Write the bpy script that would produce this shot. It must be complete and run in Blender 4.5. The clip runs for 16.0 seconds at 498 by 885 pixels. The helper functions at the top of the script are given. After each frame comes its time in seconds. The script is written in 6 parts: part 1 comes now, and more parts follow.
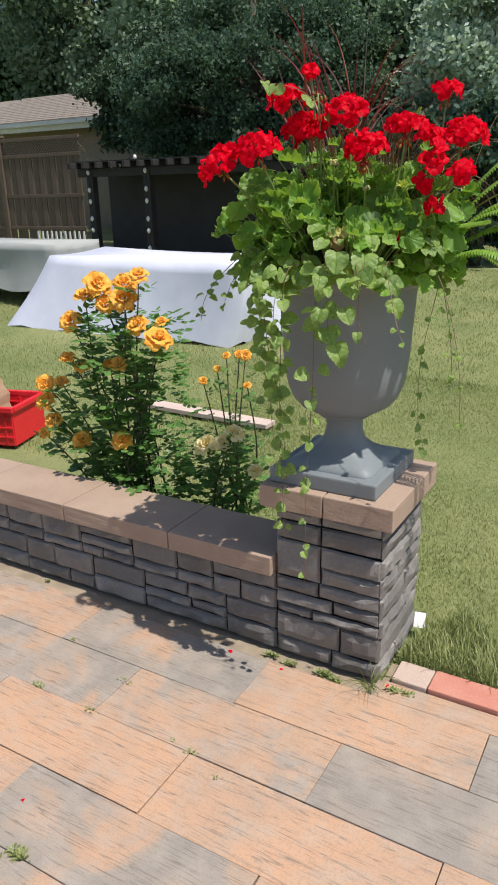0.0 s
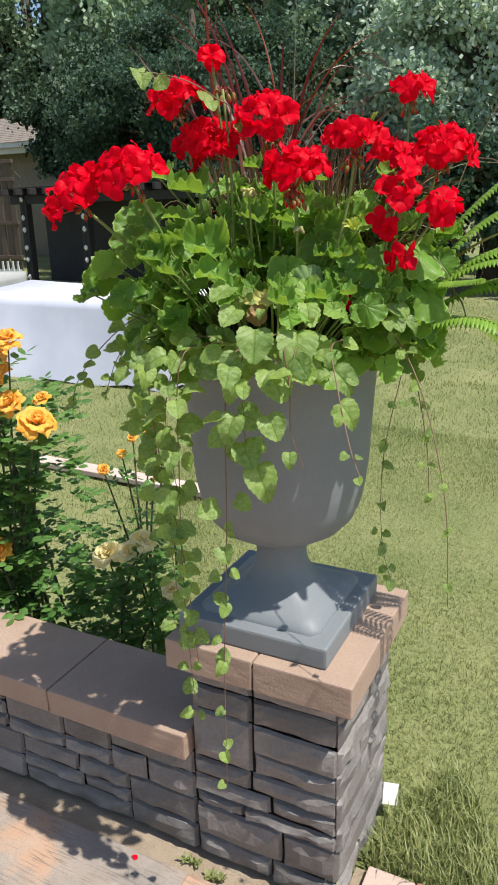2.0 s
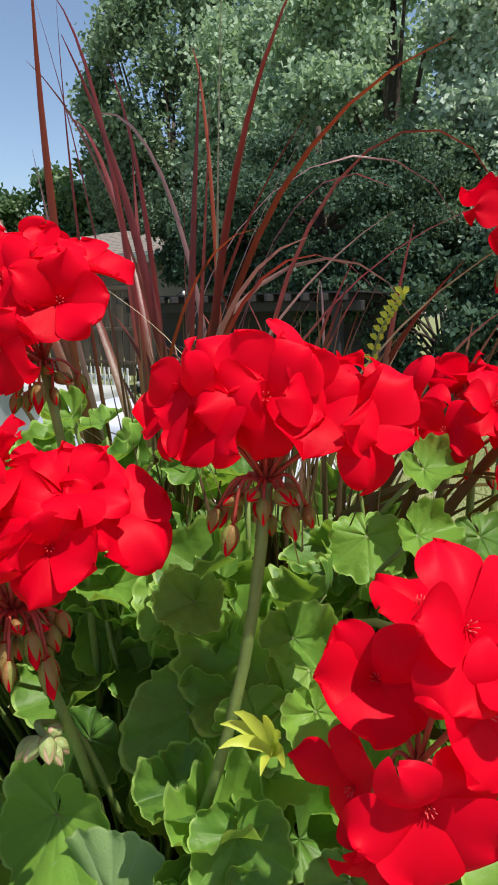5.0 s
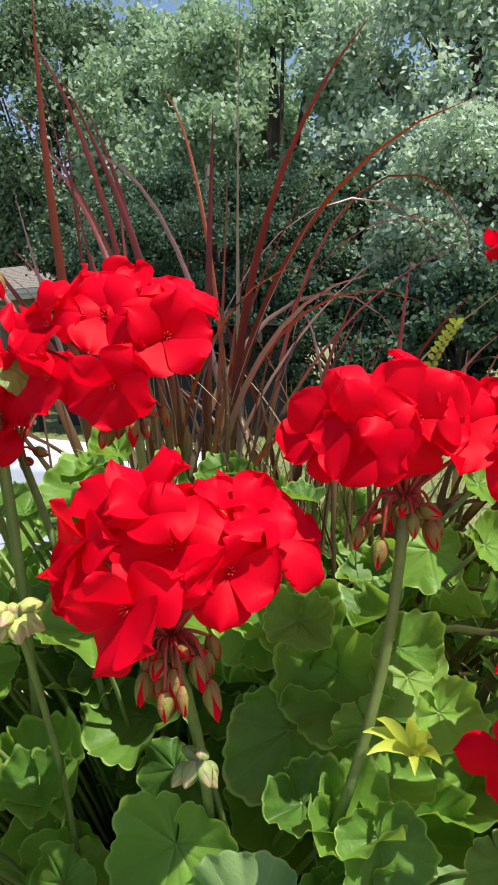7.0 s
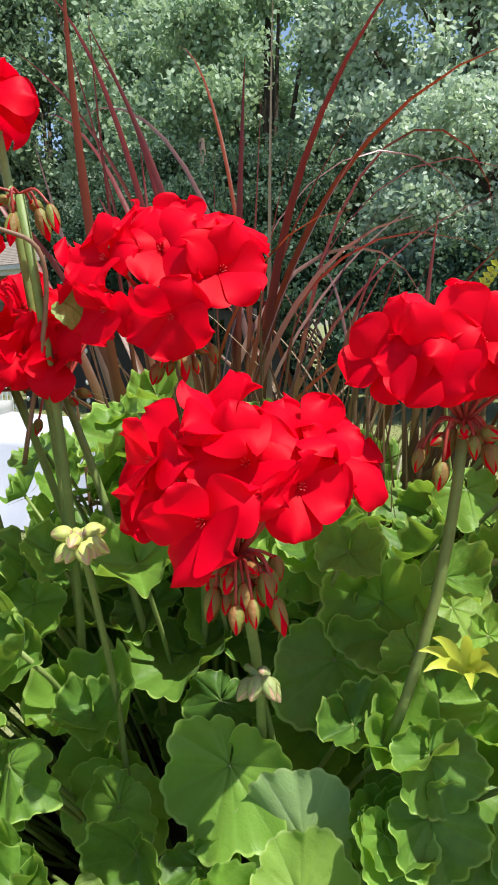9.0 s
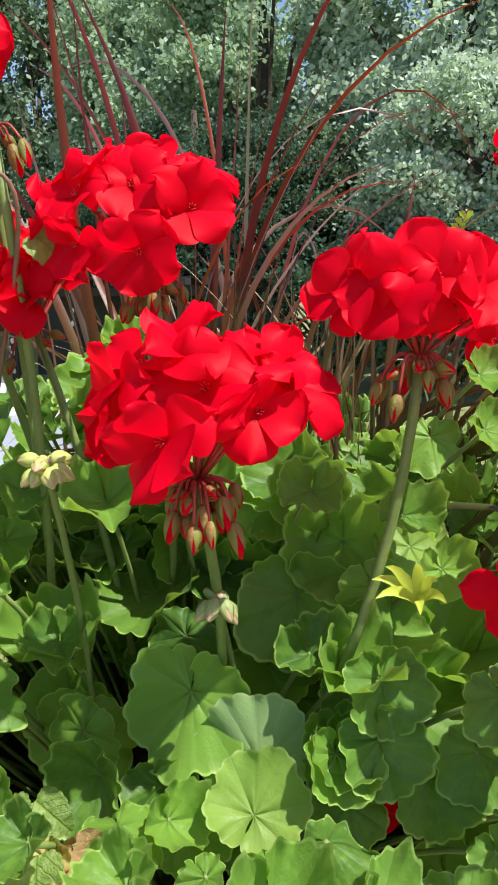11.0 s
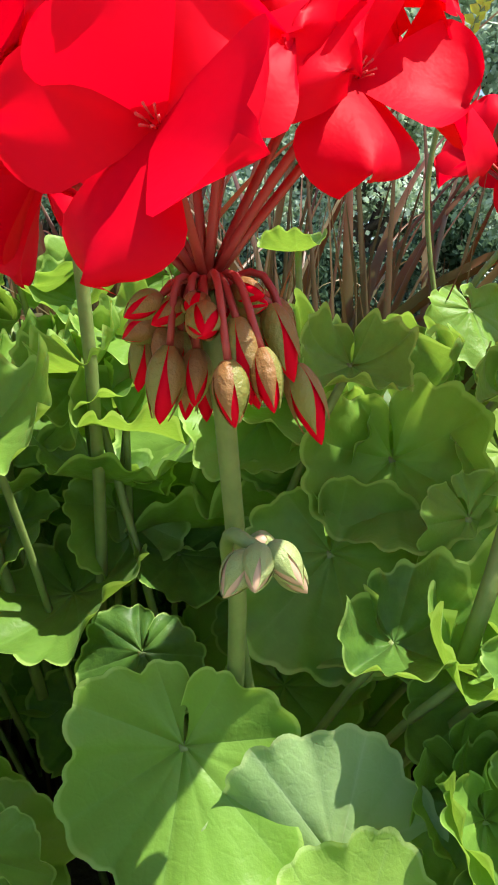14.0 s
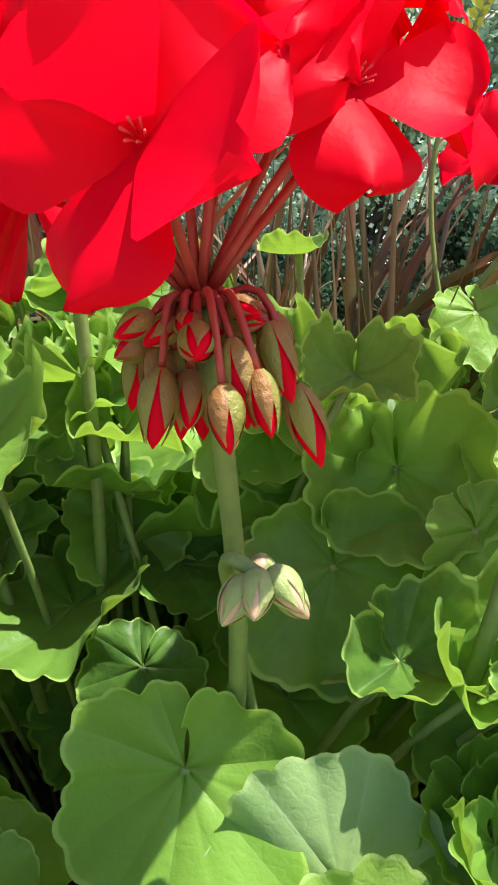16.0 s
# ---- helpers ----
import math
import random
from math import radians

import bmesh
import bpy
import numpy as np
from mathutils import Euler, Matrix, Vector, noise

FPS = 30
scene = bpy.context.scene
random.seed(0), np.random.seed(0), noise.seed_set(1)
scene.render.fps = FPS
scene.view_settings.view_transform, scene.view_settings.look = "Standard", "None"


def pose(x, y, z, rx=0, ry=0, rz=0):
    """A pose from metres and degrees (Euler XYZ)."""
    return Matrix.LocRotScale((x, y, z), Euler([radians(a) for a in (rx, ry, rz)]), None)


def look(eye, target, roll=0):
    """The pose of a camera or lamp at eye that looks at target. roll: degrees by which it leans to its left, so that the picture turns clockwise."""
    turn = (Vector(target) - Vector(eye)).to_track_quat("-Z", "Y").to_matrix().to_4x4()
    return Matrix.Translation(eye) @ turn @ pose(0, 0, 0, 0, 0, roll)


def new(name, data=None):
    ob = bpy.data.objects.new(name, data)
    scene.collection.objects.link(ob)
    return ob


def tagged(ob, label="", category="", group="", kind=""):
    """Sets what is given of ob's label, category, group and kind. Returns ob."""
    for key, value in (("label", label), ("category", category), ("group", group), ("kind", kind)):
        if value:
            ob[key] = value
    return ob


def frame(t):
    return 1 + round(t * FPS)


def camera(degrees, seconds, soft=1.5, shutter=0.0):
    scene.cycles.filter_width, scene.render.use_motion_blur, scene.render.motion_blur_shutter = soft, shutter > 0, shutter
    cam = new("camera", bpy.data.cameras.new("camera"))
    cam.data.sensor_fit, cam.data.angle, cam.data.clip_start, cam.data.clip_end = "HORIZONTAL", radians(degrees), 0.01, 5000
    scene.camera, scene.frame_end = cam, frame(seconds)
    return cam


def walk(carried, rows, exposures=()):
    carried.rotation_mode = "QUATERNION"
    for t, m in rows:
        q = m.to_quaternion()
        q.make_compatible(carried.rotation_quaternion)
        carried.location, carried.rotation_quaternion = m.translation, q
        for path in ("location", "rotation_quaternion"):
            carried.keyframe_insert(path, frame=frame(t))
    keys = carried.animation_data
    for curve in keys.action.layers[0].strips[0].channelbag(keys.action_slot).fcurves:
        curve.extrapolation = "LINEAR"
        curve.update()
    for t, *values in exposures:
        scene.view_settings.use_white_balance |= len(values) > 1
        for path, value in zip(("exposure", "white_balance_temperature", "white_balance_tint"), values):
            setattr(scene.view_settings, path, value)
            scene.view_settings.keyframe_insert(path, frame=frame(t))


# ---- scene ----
cam = camera(38.1, 16.0, soft=1.9)
PATH = [
    (0, (0.6550, -1.8906, 1.5327), (-0.2309, -0.3993, 0.9200), -1.4),
    (0.5, (0.5980, -1.8648, 1.5189), (-0.2742, -0.3671, 0.9007), -3.3),
    (1, (0.5630, -1.6854, 1.5180), (-0.2962, -0.1858, 0.8887), -2.8),
    (1.5, (0.5400, -1.4426, 1.5428), (-0.3045, 0.0727, 0.9283), -1.4),
    (2, (0.4214, -1.2190, 1.5576), (-0.3744, 0.3422, 0.9973), -1.5),
    (2.5, (0.3027, -0.9991, 1.5806), (-0.4793, 0.5796, 1.0497), -0.8),
    (3, (0.2778, -0.7148, 1.6210), (-0.5529, 0.8427, 1.1003), 1.1),
    (3.5, (0.2374, -0.4867, 1.6486), (-0.6560, 1.0350, 1.1252), 0.2),
    (4, (0.1711, -0.3330, 1.6790), (-0.7792, 1.1684, 1.2015), -0.9),
    (4.5, (0.1638, -0.2254, 1.6974), (-0.8777, 1.2337, 1.2825), -0.1),
    (5, (0.1656, -0.2052, 1.7103), (-0.9200, 1.2457, 1.3929), -0.3),
    (5.2, (0.1592, -0.2098, 1.7140), (-0.9310, 1.2457, 1.4324), -0.6),
    (7.3, (0.0837, -0.2889, 1.7103), (-0.7590, 1.3294, 1.4711), -1.6),
    (7.5, (0.0828, -0.2944, 1.7084), (-0.7507, 1.3285, 1.4702), -1.6),
    (8, (0.0754, -0.2981, 1.7066), (-0.7498, 1.3266, 1.4508), -1.4),
    (8.5, (0.0662, -0.2972, 1.7020), (-0.7682, 1.3184, 1.4232), -1.2),
    (8.7, (0.0635, -0.2990, 1.6965), (-0.7875, 1.3073, 1.4113), -1.3),
    (10.8, (0.0690, -0.3211, 1.6726), (-0.7296, 1.3009, 1.3331), -0.7),
    (11, (0.0800, -0.3100, 1.6689), (-0.7360, 1.3018, 1.3202), -0.0),
    (11.5, (0.0607, -0.3054, 1.6450), (-0.7728, 1.2926, 1.2770), 0.2),
    (12, (0.0018, -0.3054, 1.6321), (-0.6734, 1.3625, 1.2494), -2.6),
    (12.5, (-0.0442, -0.3156, 1.6192), (-0.5253, 1.4131, 1.2126), -3.9),
    (13, (-0.0405, -0.2456, 1.6017), (-0.4793, 1.5051, 1.2438), -2.4),
    (13.5, (-0.0386, -0.2042, 1.5870), (-0.5014, 1.5484, 1.2696), -2.5),
    (14, (-0.0386, -0.1812, 1.5806), (-0.5189, 1.5695, 1.2806), -3.2),
    (14.5, (-0.0442, -0.1693, 1.5815), (-0.5364, 1.5778, 1.2788), -3.5),
    (15, (-0.0451, -0.1665, 1.5824), (-0.5382, 1.5796, 1.2788), -3.6),
    (15.5, (-0.0432, -0.1702, 1.5815), (-0.5327, 1.5760, 1.2714), -3.7),
    (16, (-0.0386, -0.1739, 1.5852), (-0.5318, 1.5704, 1.2714), -3.8),
]
walk(cam, [(t, look(eye, target, roll)) for t, eye, target, roll in PATH], [(0.0, 0.08), (1.5, 0.2), (2.2, 0.32), (3.0, 0.35), (4.0, 0.44), (5.0, 0.34), (8.0, 0.6), (11.0, 0.65), (12.8, 0.7), (13.5, 0.85), (14.2, 1.14), (16.0, 1.17)])

# ---- world, sun ----
SUN_EL, SUN_AZ = 64.0, -9.0          # elevation; azimuth from +x towards +y
world = bpy.data.worlds.new("sky")
scene.world = world
world.use_nodes = True
wn = world.node_tree.nodes
sky = wn.new("ShaderNodeTexSky")
sky.sky_type = "NISHITA"
sky.sun_disc = False
sky.sun_elevation = radians(SUN_EL)
sky.sun_rotation = radians(90 - SUN_AZ)
world.node_tree.links.new(sky.outputs[0], wn["Background"].inputs[0])
wn["Background"].inputs[1].default_value = 0.125
sun = new("sun", bpy.data.lights.new("sun", "SUN"))
sun.data.energy, sun.data.angle, sun.data.color = 5.0, radians(0.53), (1.0, 0.95, 0.87)
sd = Vector((math.cos(radians(SUN_EL)) * math.cos(radians(SUN_AZ)), math.cos(radians(SUN_EL)) * math.sin(radians(SUN_AZ)), math.sin(radians(SUN_EL))))
sun.matrix_world = look(sd * 30, (0, 0, 0))


# ---- material helpers ----
def material(name):
    m = bpy.data.materials.new(name)
    m.use_nodes = True
    return m, m.node_tree.nodes, m.node_tree.links, m.node_tree.nodes["Principled BSDF"]


def mixed(nt, fac, a, b, mode="MIX"):
    n = nt.nodes.new("ShaderNodeMix")
    n.data_type, n.blend_type = "RGBA", mode
    for key, value in ((0, fac), (6, a), (7, b)):
        if isinstance(value, bpy.types.NodeSocket):
            nt.links.new(value, n.inputs[key])
        elif key == 0:
            n.inputs[0].default_value = value
        else:
            n.inputs[key].default_value = (*value, 1)
    return n.outputs[2]


def noise_at(nt, scale, detail=4.0, rough=0.55, vec=None, dist=0.0):
    n = nt.nodes.new("ShaderNodeTexNoise")
    n.inputs["Scale"].default_value, n.inputs["Detail"].default_value = scale, detail
    n.inputs["Roughness"].default_value, n.inputs["Distortion"].default_value = rough, dist
    if vec is not None:
        nt.links.new(vec, n.inputs["Vector"])
    return n.outputs[0]


def ramp(nt, fac, stops):
    n = nt.nodes.new("ShaderNodeValToRGB")
    e = n.color_ramp.elements
    while len(e) < len(stops):
        e.new(0.5)
    for el, (p, c) in zip(e, stops):
        el.position, el.color = p, ((*c, 1) if isinstance(c, tuple) else (c, c, c, 1))
    nt.links.new(fac, n.inputs[0])
    return n.outputs[0]


def coords(nt, kind="Object", scale=None, offset=None):
    n = nt.nodes.new("ShaderNodeTexCoord")
    out = n.outputs[kind]
    if scale or offset:
        m = nt.nodes.new("ShaderNodeMapping")
        if scale:
            m.inputs["Scale"].default_value = scale
        nt.links.new(out, m.inputs["Vector"])
        if offset is not None:
            nt.links.new(offset, m.inputs["Location"])
        out = m.outputs[0]
    return out


def object_random(nt):
    return nt.nodes.new("ShaderNodeObjectInfo").outputs["Random"]


def island_random(nt):
    return nt.nodes.new("ShaderNodeNewGeometry").outputs["Random Per Island"]


def relief(nt, bsdf, height, strength=0.3, distance=0.004):
    b = nt.nodes.new("ShaderNodeBump")
    b.inputs["Strength"].default_value, b.inputs["Distance"].default_value = strength, distance
    nt.links.new(height, b.inputs["Height"])
    nt.links.new(b.outputs[0], bsdf.inputs["Normal"])


def plain(name, a, b, scale=8.0, rough=0.7, metal=0.0, bump=0.15, depth=0.003, fine=None):
    """Two tones by soft noise, a finer grain over them, and relief from the grain."""
    m, nodes, links, bsdf = material(name)
    nt = m.node_tree
    vec = coords(nt)
    big = noise_at(nt, scale, 5, vec=vec)
    small = noise_at(nt, fine or scale * 9, 4, vec=vec)
    col = mixed(nt, ramp(nt, big, [(0.35, 0.0), (0.65, 1.0)]), a, b)
    col = mixed(nt, 0.35, col, mixed(nt, small, tuple(c * 0.6 for c in a), tuple(min(1, c * 1.35) for c in b)))
    links.new(col, bsdf.inputs["Base Color"])
    bsdf.inputs["Roughness"].default_value, bsdf.inputs["Metallic"].default_value = rough, metal
    relief(nt, bsdf, small, bump, depth)
    return m


def leafy(name, a, b, through_col, rough=0.45, share=0.35, veins=0, speckle=None, per="object", vein_col=None, gloss=0.4, grain=7.0, root=None, lift=1.9, rim=None, fuzz=0.0, bump=0.75):
    """A leaf: two tones by object or island, veins from the leaf's own centre, and light that comes through it."""
    m, nodes, links, bsdf = material(name)
    nt = m.node_tree
    vec = coords(nt)
    rnd = object_random(nt) if per == "object" else island_random(nt)
    col = mixed(nt, rnd, a, b)
    mott = noise_at(nt, grain, 5, 0.6, vec=vec)
    col = mixed(nt, ramp(nt, mott, [(0.35, 0.0), (0.7, 0.35)]), col, tuple(min(1, c * (lift if max(b) < 0.6 else 1.08)) for c in b))
    height = mott
    if veins:
        sep = nodes.new("ShaderNodeSeparateXYZ")
        links.new(vec, sep.inputs[0])
        at = nodes.new("ShaderNodeMath"); at.operation = "ARCTAN2"
        links.new(sep.outputs[1], at.inputs[0]); links.new(sep.outputs[0], at.inputs[1])
        mul = nodes.new("ShaderNodeMath"); mul.operation = "MULTIPLY"; mul.inputs[1].default_value = veins / 2
        links.new(at.outputs[0], mul.inputs[0])
        sn = nodes.new("ShaderNodeMath"); sn.operation = "SINE"
        links.new(mul.outputs[0], sn.inputs[0])
        ab = nodes.new("ShaderNodeMath"); ab.operation = "ABSOLUTE"
        links.new(sn.outputs[0], ab.inputs[0])
        line = ramp(nt, ab.outputs[0], [(0.0, 0.34), (0.03, 0.2), (0.15, 0.0)])
        col = mixed(nt, line, col, vein_col or tuple(min(1, c * 1.5 + 0.01) for c in b))
        height = mixed(nt, 0.6, mott, ab.outputs[0])
    if speckle:
        # pinnate veins from the midrib, silvery between them
        sep = nodes.new("ShaderNodeSeparateXYZ")
        links.new(vec, sep.inputs[0])
        ab = nodes.new("ShaderNodeMath"); ab.operation = "ABSOLUTE"
        links.new(sep.outputs[1], ab.inputs[0])
        ma = nodes.new("ShaderNodeMath"); ma.operation = "MULTIPLY_ADD"; ma.inputs[1].default_value = -0.8
        links.new(ab.outputs[0], ma.inputs[0]); links.new(sep.outputs[0], ma.inputs[2])
        mu = nodes.new("ShaderNodeMath"); mu.operation = "MULTIPLY"; mu.inputs[1].default_value = 15.0
        warp = nodes.new("ShaderNodeMath"); warp.operation = "MULTIPLY_ADD"; warp.inputs[1].default_value = 0.16
        links.new(noise_at(nt, 6, 3, vec=vec), warp.inputs[0]); links.new(ma.outputs[0], warp.inputs[2])
        links.new(warp.outputs[0], mu.inputs[0])
        sn = nodes.new("ShaderNodeMath"); sn.operation = "SINE"
        links.new(mu.outputs[0], sn.inputs[0])
        fold = nodes.new("ShaderNodeMath"); fold.operation = "ABSOLUTE"
        links.new(sn.outputs[0], fold.inputs[0])
        cell = ramp(nt, fold.outputs[0], [(0.02, 0.3), (0.35, 1.0)])
        rib = ramp(nt, ab.outputs[0], [(0.01, 0.0), (0.035, 1.0)])
        area = nodes.new("ShaderNodeMath"); area.operation = "MULTIPLY"
        links.new(cell, area.inputs[0]); links.new(rib, area.inputs[1])
        amount = nodes.new("ShaderNodeMath"); amount.operation = "MULTIPLY"
        links.new(area.outputs[0], amount.inputs[0])
        links.new(ramp(nt, noise_at(nt, 5, 4, vec=vec), [(0.36, 0.0), (0.68, 0.5)]), amount.inputs[1])
        col = mixed(nt, amount.outputs[0], col, speckle)
        height = mixed(nt, 0.82, area.outputs[0], mott)
    if per == "object":
        # a net of fine veins
        net = nodes.new("ShaderNodeTexVoronoi")
        net.feature = "DISTANCE_TO_EDGE"
        net.inputs["Scale"].default_value = 13.0
        links.new(vec, net.inputs["Vector"])
        mesh = ramp(nt, net.outputs["Distance"], [(0.0, 0.0), (0.10, 1.0)])
        col = mixed(nt, mesh, mixed(nt, 0.06, col, vein_col or tuple(min(1, c * 1.5) for c in b)), col)
        height = mixed(nt, 0.018, height, mesh)
    if rim:
        # a thin pale margin: light caught by the curled edge, put into the colour
        edge = nodes.new("ShaderNodeSeparateXYZ")
        links.new(coords(nt, "UV"), edge.inputs[0])
        col = mixed(nt, ramp(nt, edge.outputs[0], [(0.955, 0.0), (0.975, 0.75)]), col, rim)
    if root:
        low = nodes.new("ShaderNodeSeparateXYZ")
        links.new(vec, low.inputs[0])
        col = mixed(nt, ramp(nt, low.outputs[2], [(0.30, 0.95), (0.45, 0.0)]), col, root)
    links.new(col, bsdf.inputs["Base Color"])
    bsdf.inputs["Roughness"].default_value = rough
    bsdf.inputs["Specular IOR Level"].default_value = gloss
    bsdf.inputs["Sheen Weight"].default_value, bsdf.inputs["Sheen Roughness"].default_value = fuzz, 0.5
    relief(nt, bsdf, height, bump, 0.003)
    tr = nodes.new("ShaderNodeBsdfTranslucent")
    links.new(mixed(nt, 0.6, col, through_col), tr.inputs[0])
    mx = nodes.new("ShaderNodeMixShader")
    mx.inputs[0].default_value = share
    links.new(bsdf.outputs[0], mx.inputs[1]); links.new(tr.outputs[0], mx.inputs[2])
    links.new(mx.outputs[0], nodes["Material Output"].inputs[0])
    return m


# ---- mesh helpers ----
def mesh_of(name, verts, faces, smooth=True):
    me = bpy.data.meshes.new(name)
    me.from_pydata([tuple(v) for v in verts], [], faces)
    if smooth:
        me.polygons.foreach_set("use_smooth", [True] * len(me.polygons))
    me.update()
    return me


def mesh_from(name, bm, smooth=False):
    me = bpy.data.meshes.new(name)
    bm.to_mesh(me)
    bm.free()
    if smooth:
        me.polygons.foreach_set("use_smooth", [True] * len(me.polygons))
    return me


def part(name, data, mat, parent=None, label="", m=None):
    """Links a mesh or bmesh as one object under a thing or under a part."""
    me = mesh_from(name, data) if isinstance(data, bmesh.types.BMesh) else data
    if mat and not me.materials:
        me.materials.append(mat)
    ob = new(name, me)
    ob.parent = parent
    if m is not None:
        ob.matrix_basis = m
    return tagged(ob, label) if label else ob


def thing(name, label, category, group="", kind="", at=(0, 0, 0)):
    ob = new(name)
    ob.location = at
    ob.empty_display_size = 0.05
    return tagged(ob, label, category, group, kind)


def slab(x0, x1, y0, y1, z0, z1, bevel=0.0, rough=0.0, cuts=0, seed=0):
    """A block, its edges bevelled, its faces uneven."""
    bm = bmesh.new()
    bmesh.ops.create_cube(bm, size=1)
    for v in bm.verts:
        v.co = ((x0 + x1) / 2 + v.co.x * (x1 - x0), (y0 + y1) / 2 + v.co.y * (y1 - y0), (z0 + z1) / 2 + v.co.z * (z1 - z0))
    if cuts:
        bmesh.ops.subdivide_edges(bm, edges=bm.edges[:], cuts=cuts, use_grid_fill=True)
    if bevel:
        sharp = [e for e in bm.edges if e.calc_face_angle(0) > 0.5]
        bmesh.ops.bevel(bm, geom=sharp, offset=bevel, segments=2, affect="EDGES", profile=0.6)
    if rough:
        for v in bm.verts:
            v.co += rough * Vector(noise.noise_vector(v.co * 14 + Vector((seed, seed * 3.1, 0))))
    return bm


def tube(points, radii, sides=6):
    """Verts and faces of a round stem along points."""
    pts = [Vector(p) for p in points]
    vs, fs = [], []
    for i, p in enumerate(pts):
        d = (pts[min(i + 1, len(pts) - 1)] - pts[max(i - 1, 0)]).normalized()
        u = d.orthogonal().normalized() if i == 0 else (u - d * u.dot(d)).normalized()
        w = d.cross(u)
        r = radii[i] if isinstance(radii, (list, tuple)) else radii
        for k in range(sides):
            a = 2 * math.pi * k / sides
            vs.append(p + r * (math.cos(a) * u + math.sin(a) * w))
    for i in range(len(pts) - 1):
        for k in range(sides):
            a, b = i * sides + k, i * sides + (k + 1) % sides
            fs.append((a, b, b + sides, a + sides))
    fs.append(tuple(range(sides - 1, -1, -1)))
    fs.append(tuple(range((len(pts) - 1) * sides, len(pts) * sides)))
    return vs, fs


def joined(pieces):
    vs, fs = [], []
    for v, f in pieces:
        n = len(vs)
        vs.extend(v)
        fs.extend(tuple(i + n for i in q) for q in f)
    return vs, fs


def bent(a, b, sag=0.0, n=6, side=None):
    """Points from a to b, bowed by sag downwards (or along side)."""
    a, b = Vector(a), Vector(b)
    s = Vector(side) if side else Vector((0, 0, -1))
    return [a.lerp(b, i / n) + s * sag * 4 * (i / n) * (1 - i / n) for i in range(n + 1)]


def through_points(pts, n=6):
    """A smooth line through points."""
    p = [Vector(q) for q in pts]
    p = [p[0] * 2 - p[1]] + p + [p[-1] * 2 - p[-2]]
    out = []
    for i in range(1, len(p) - 2):
        for k in range(n):
            t = k / n
            out.append(0.5 * ((2 * p[i]) + (p[i + 1] - p[i - 1]) * t + (2 * p[i - 1] - 5 * p[i] + 4 * p[i + 1] - p[i + 2]) * t * t + (3 * p[i] - p[i - 1] - 3 * p[i + 1] + p[i + 2]) * t ** 3))
    return out + [p[-2]]


def facing(at, normal, tip=None, size=1.0):
    """The pose of a leaf lying across normal, its tip towards tip."""
    n = Vector(normal).normalized()
    t = Vector(tip) if tip else n.orthogonal()
    t = (t - n * t.dot(n))
    t = t.normalized() if t.length > 1e-5 else n.orthogonal().normalized()
    m = Matrix((t, n.cross(t), n)).transposed().to_4x4()
    return Matrix.Translation(at) @ m @ Matrix.Diagonal((size, size, size, 1))


def rise(x, y):
    """The lawn's height: level by the wall, rising gently towards the fence."""
    return 0.035 * max(0.0, -0.51 * x + 0.86 * y - 1.0)


# ---- materials ----
def paver_material():
    m, nodes, links, bsdf = material("wood_grain_paver")
    nt = m.node_tree
    rnd = object_random(nt)
    geo = nodes.new("ShaderNodeNewGeometry").outputs["Position"]
    warm = noise_at(nt, 3.1, 4, 0.55, vec=geo, dist=0.8)
    add = nodes.new("ShaderNodeMath"); add.operation = "MULTIPLY_ADD"
    links.new(rnd, add.inputs[0]); add.inputs[1].default_value = 0.40
    links.new(warm, add.inputs[2])
    tone = ramp(nt, add.outputs[0], [(0.50, (0.235, 0.21, 0.185)), (0.63, (0.31, 0.25, 0.20)), (0.73, (0.45, 0.27, 0.165)), (0.92, (0.53, 0.295, 0.165))])
    tone = mixed(nt, 0.22, tone, (0.36, 0.31, 0.27))
    st = nodes.new("ShaderNodeMapping"); st.inputs["Scale"].default_value = (1.6, 26, 26)
    links.new(geo, st.inputs[0])
    grain = noise_at(nt, 4.0, 6, 0.6, vec=st.outputs[0], dist=1.6)
    fine = noise_at(nt, 190, 3, vec=geo)
    blot = noise_at(nt, 12, 5, vec=geo)
    tone = mixed(nt, ramp(nt, grain, [(0.34, 0.75), (0.47, 0.0)]), tone, (0.15, 0.12, 0.1))
    tone = mixed(nt, ramp(nt, blot, [(0.45, 0.0), (0.75, 0.5)]), tone, (0.40, 0.35, 0.30))
    tone = mixed(nt, ramp(nt, fine, [(0.32, 0.3), (0.5, 0.0)]), tone, (0.16, 0.13, 0.11))
    links.new(tone, bsdf.inputs["Base Color"])
    bsdf.inputs["Roughness"].default_value = 0.82
    relief(nt, bsdf, mixed(nt, 0.3, grain, fine), 0.55, 0.004)
    return m


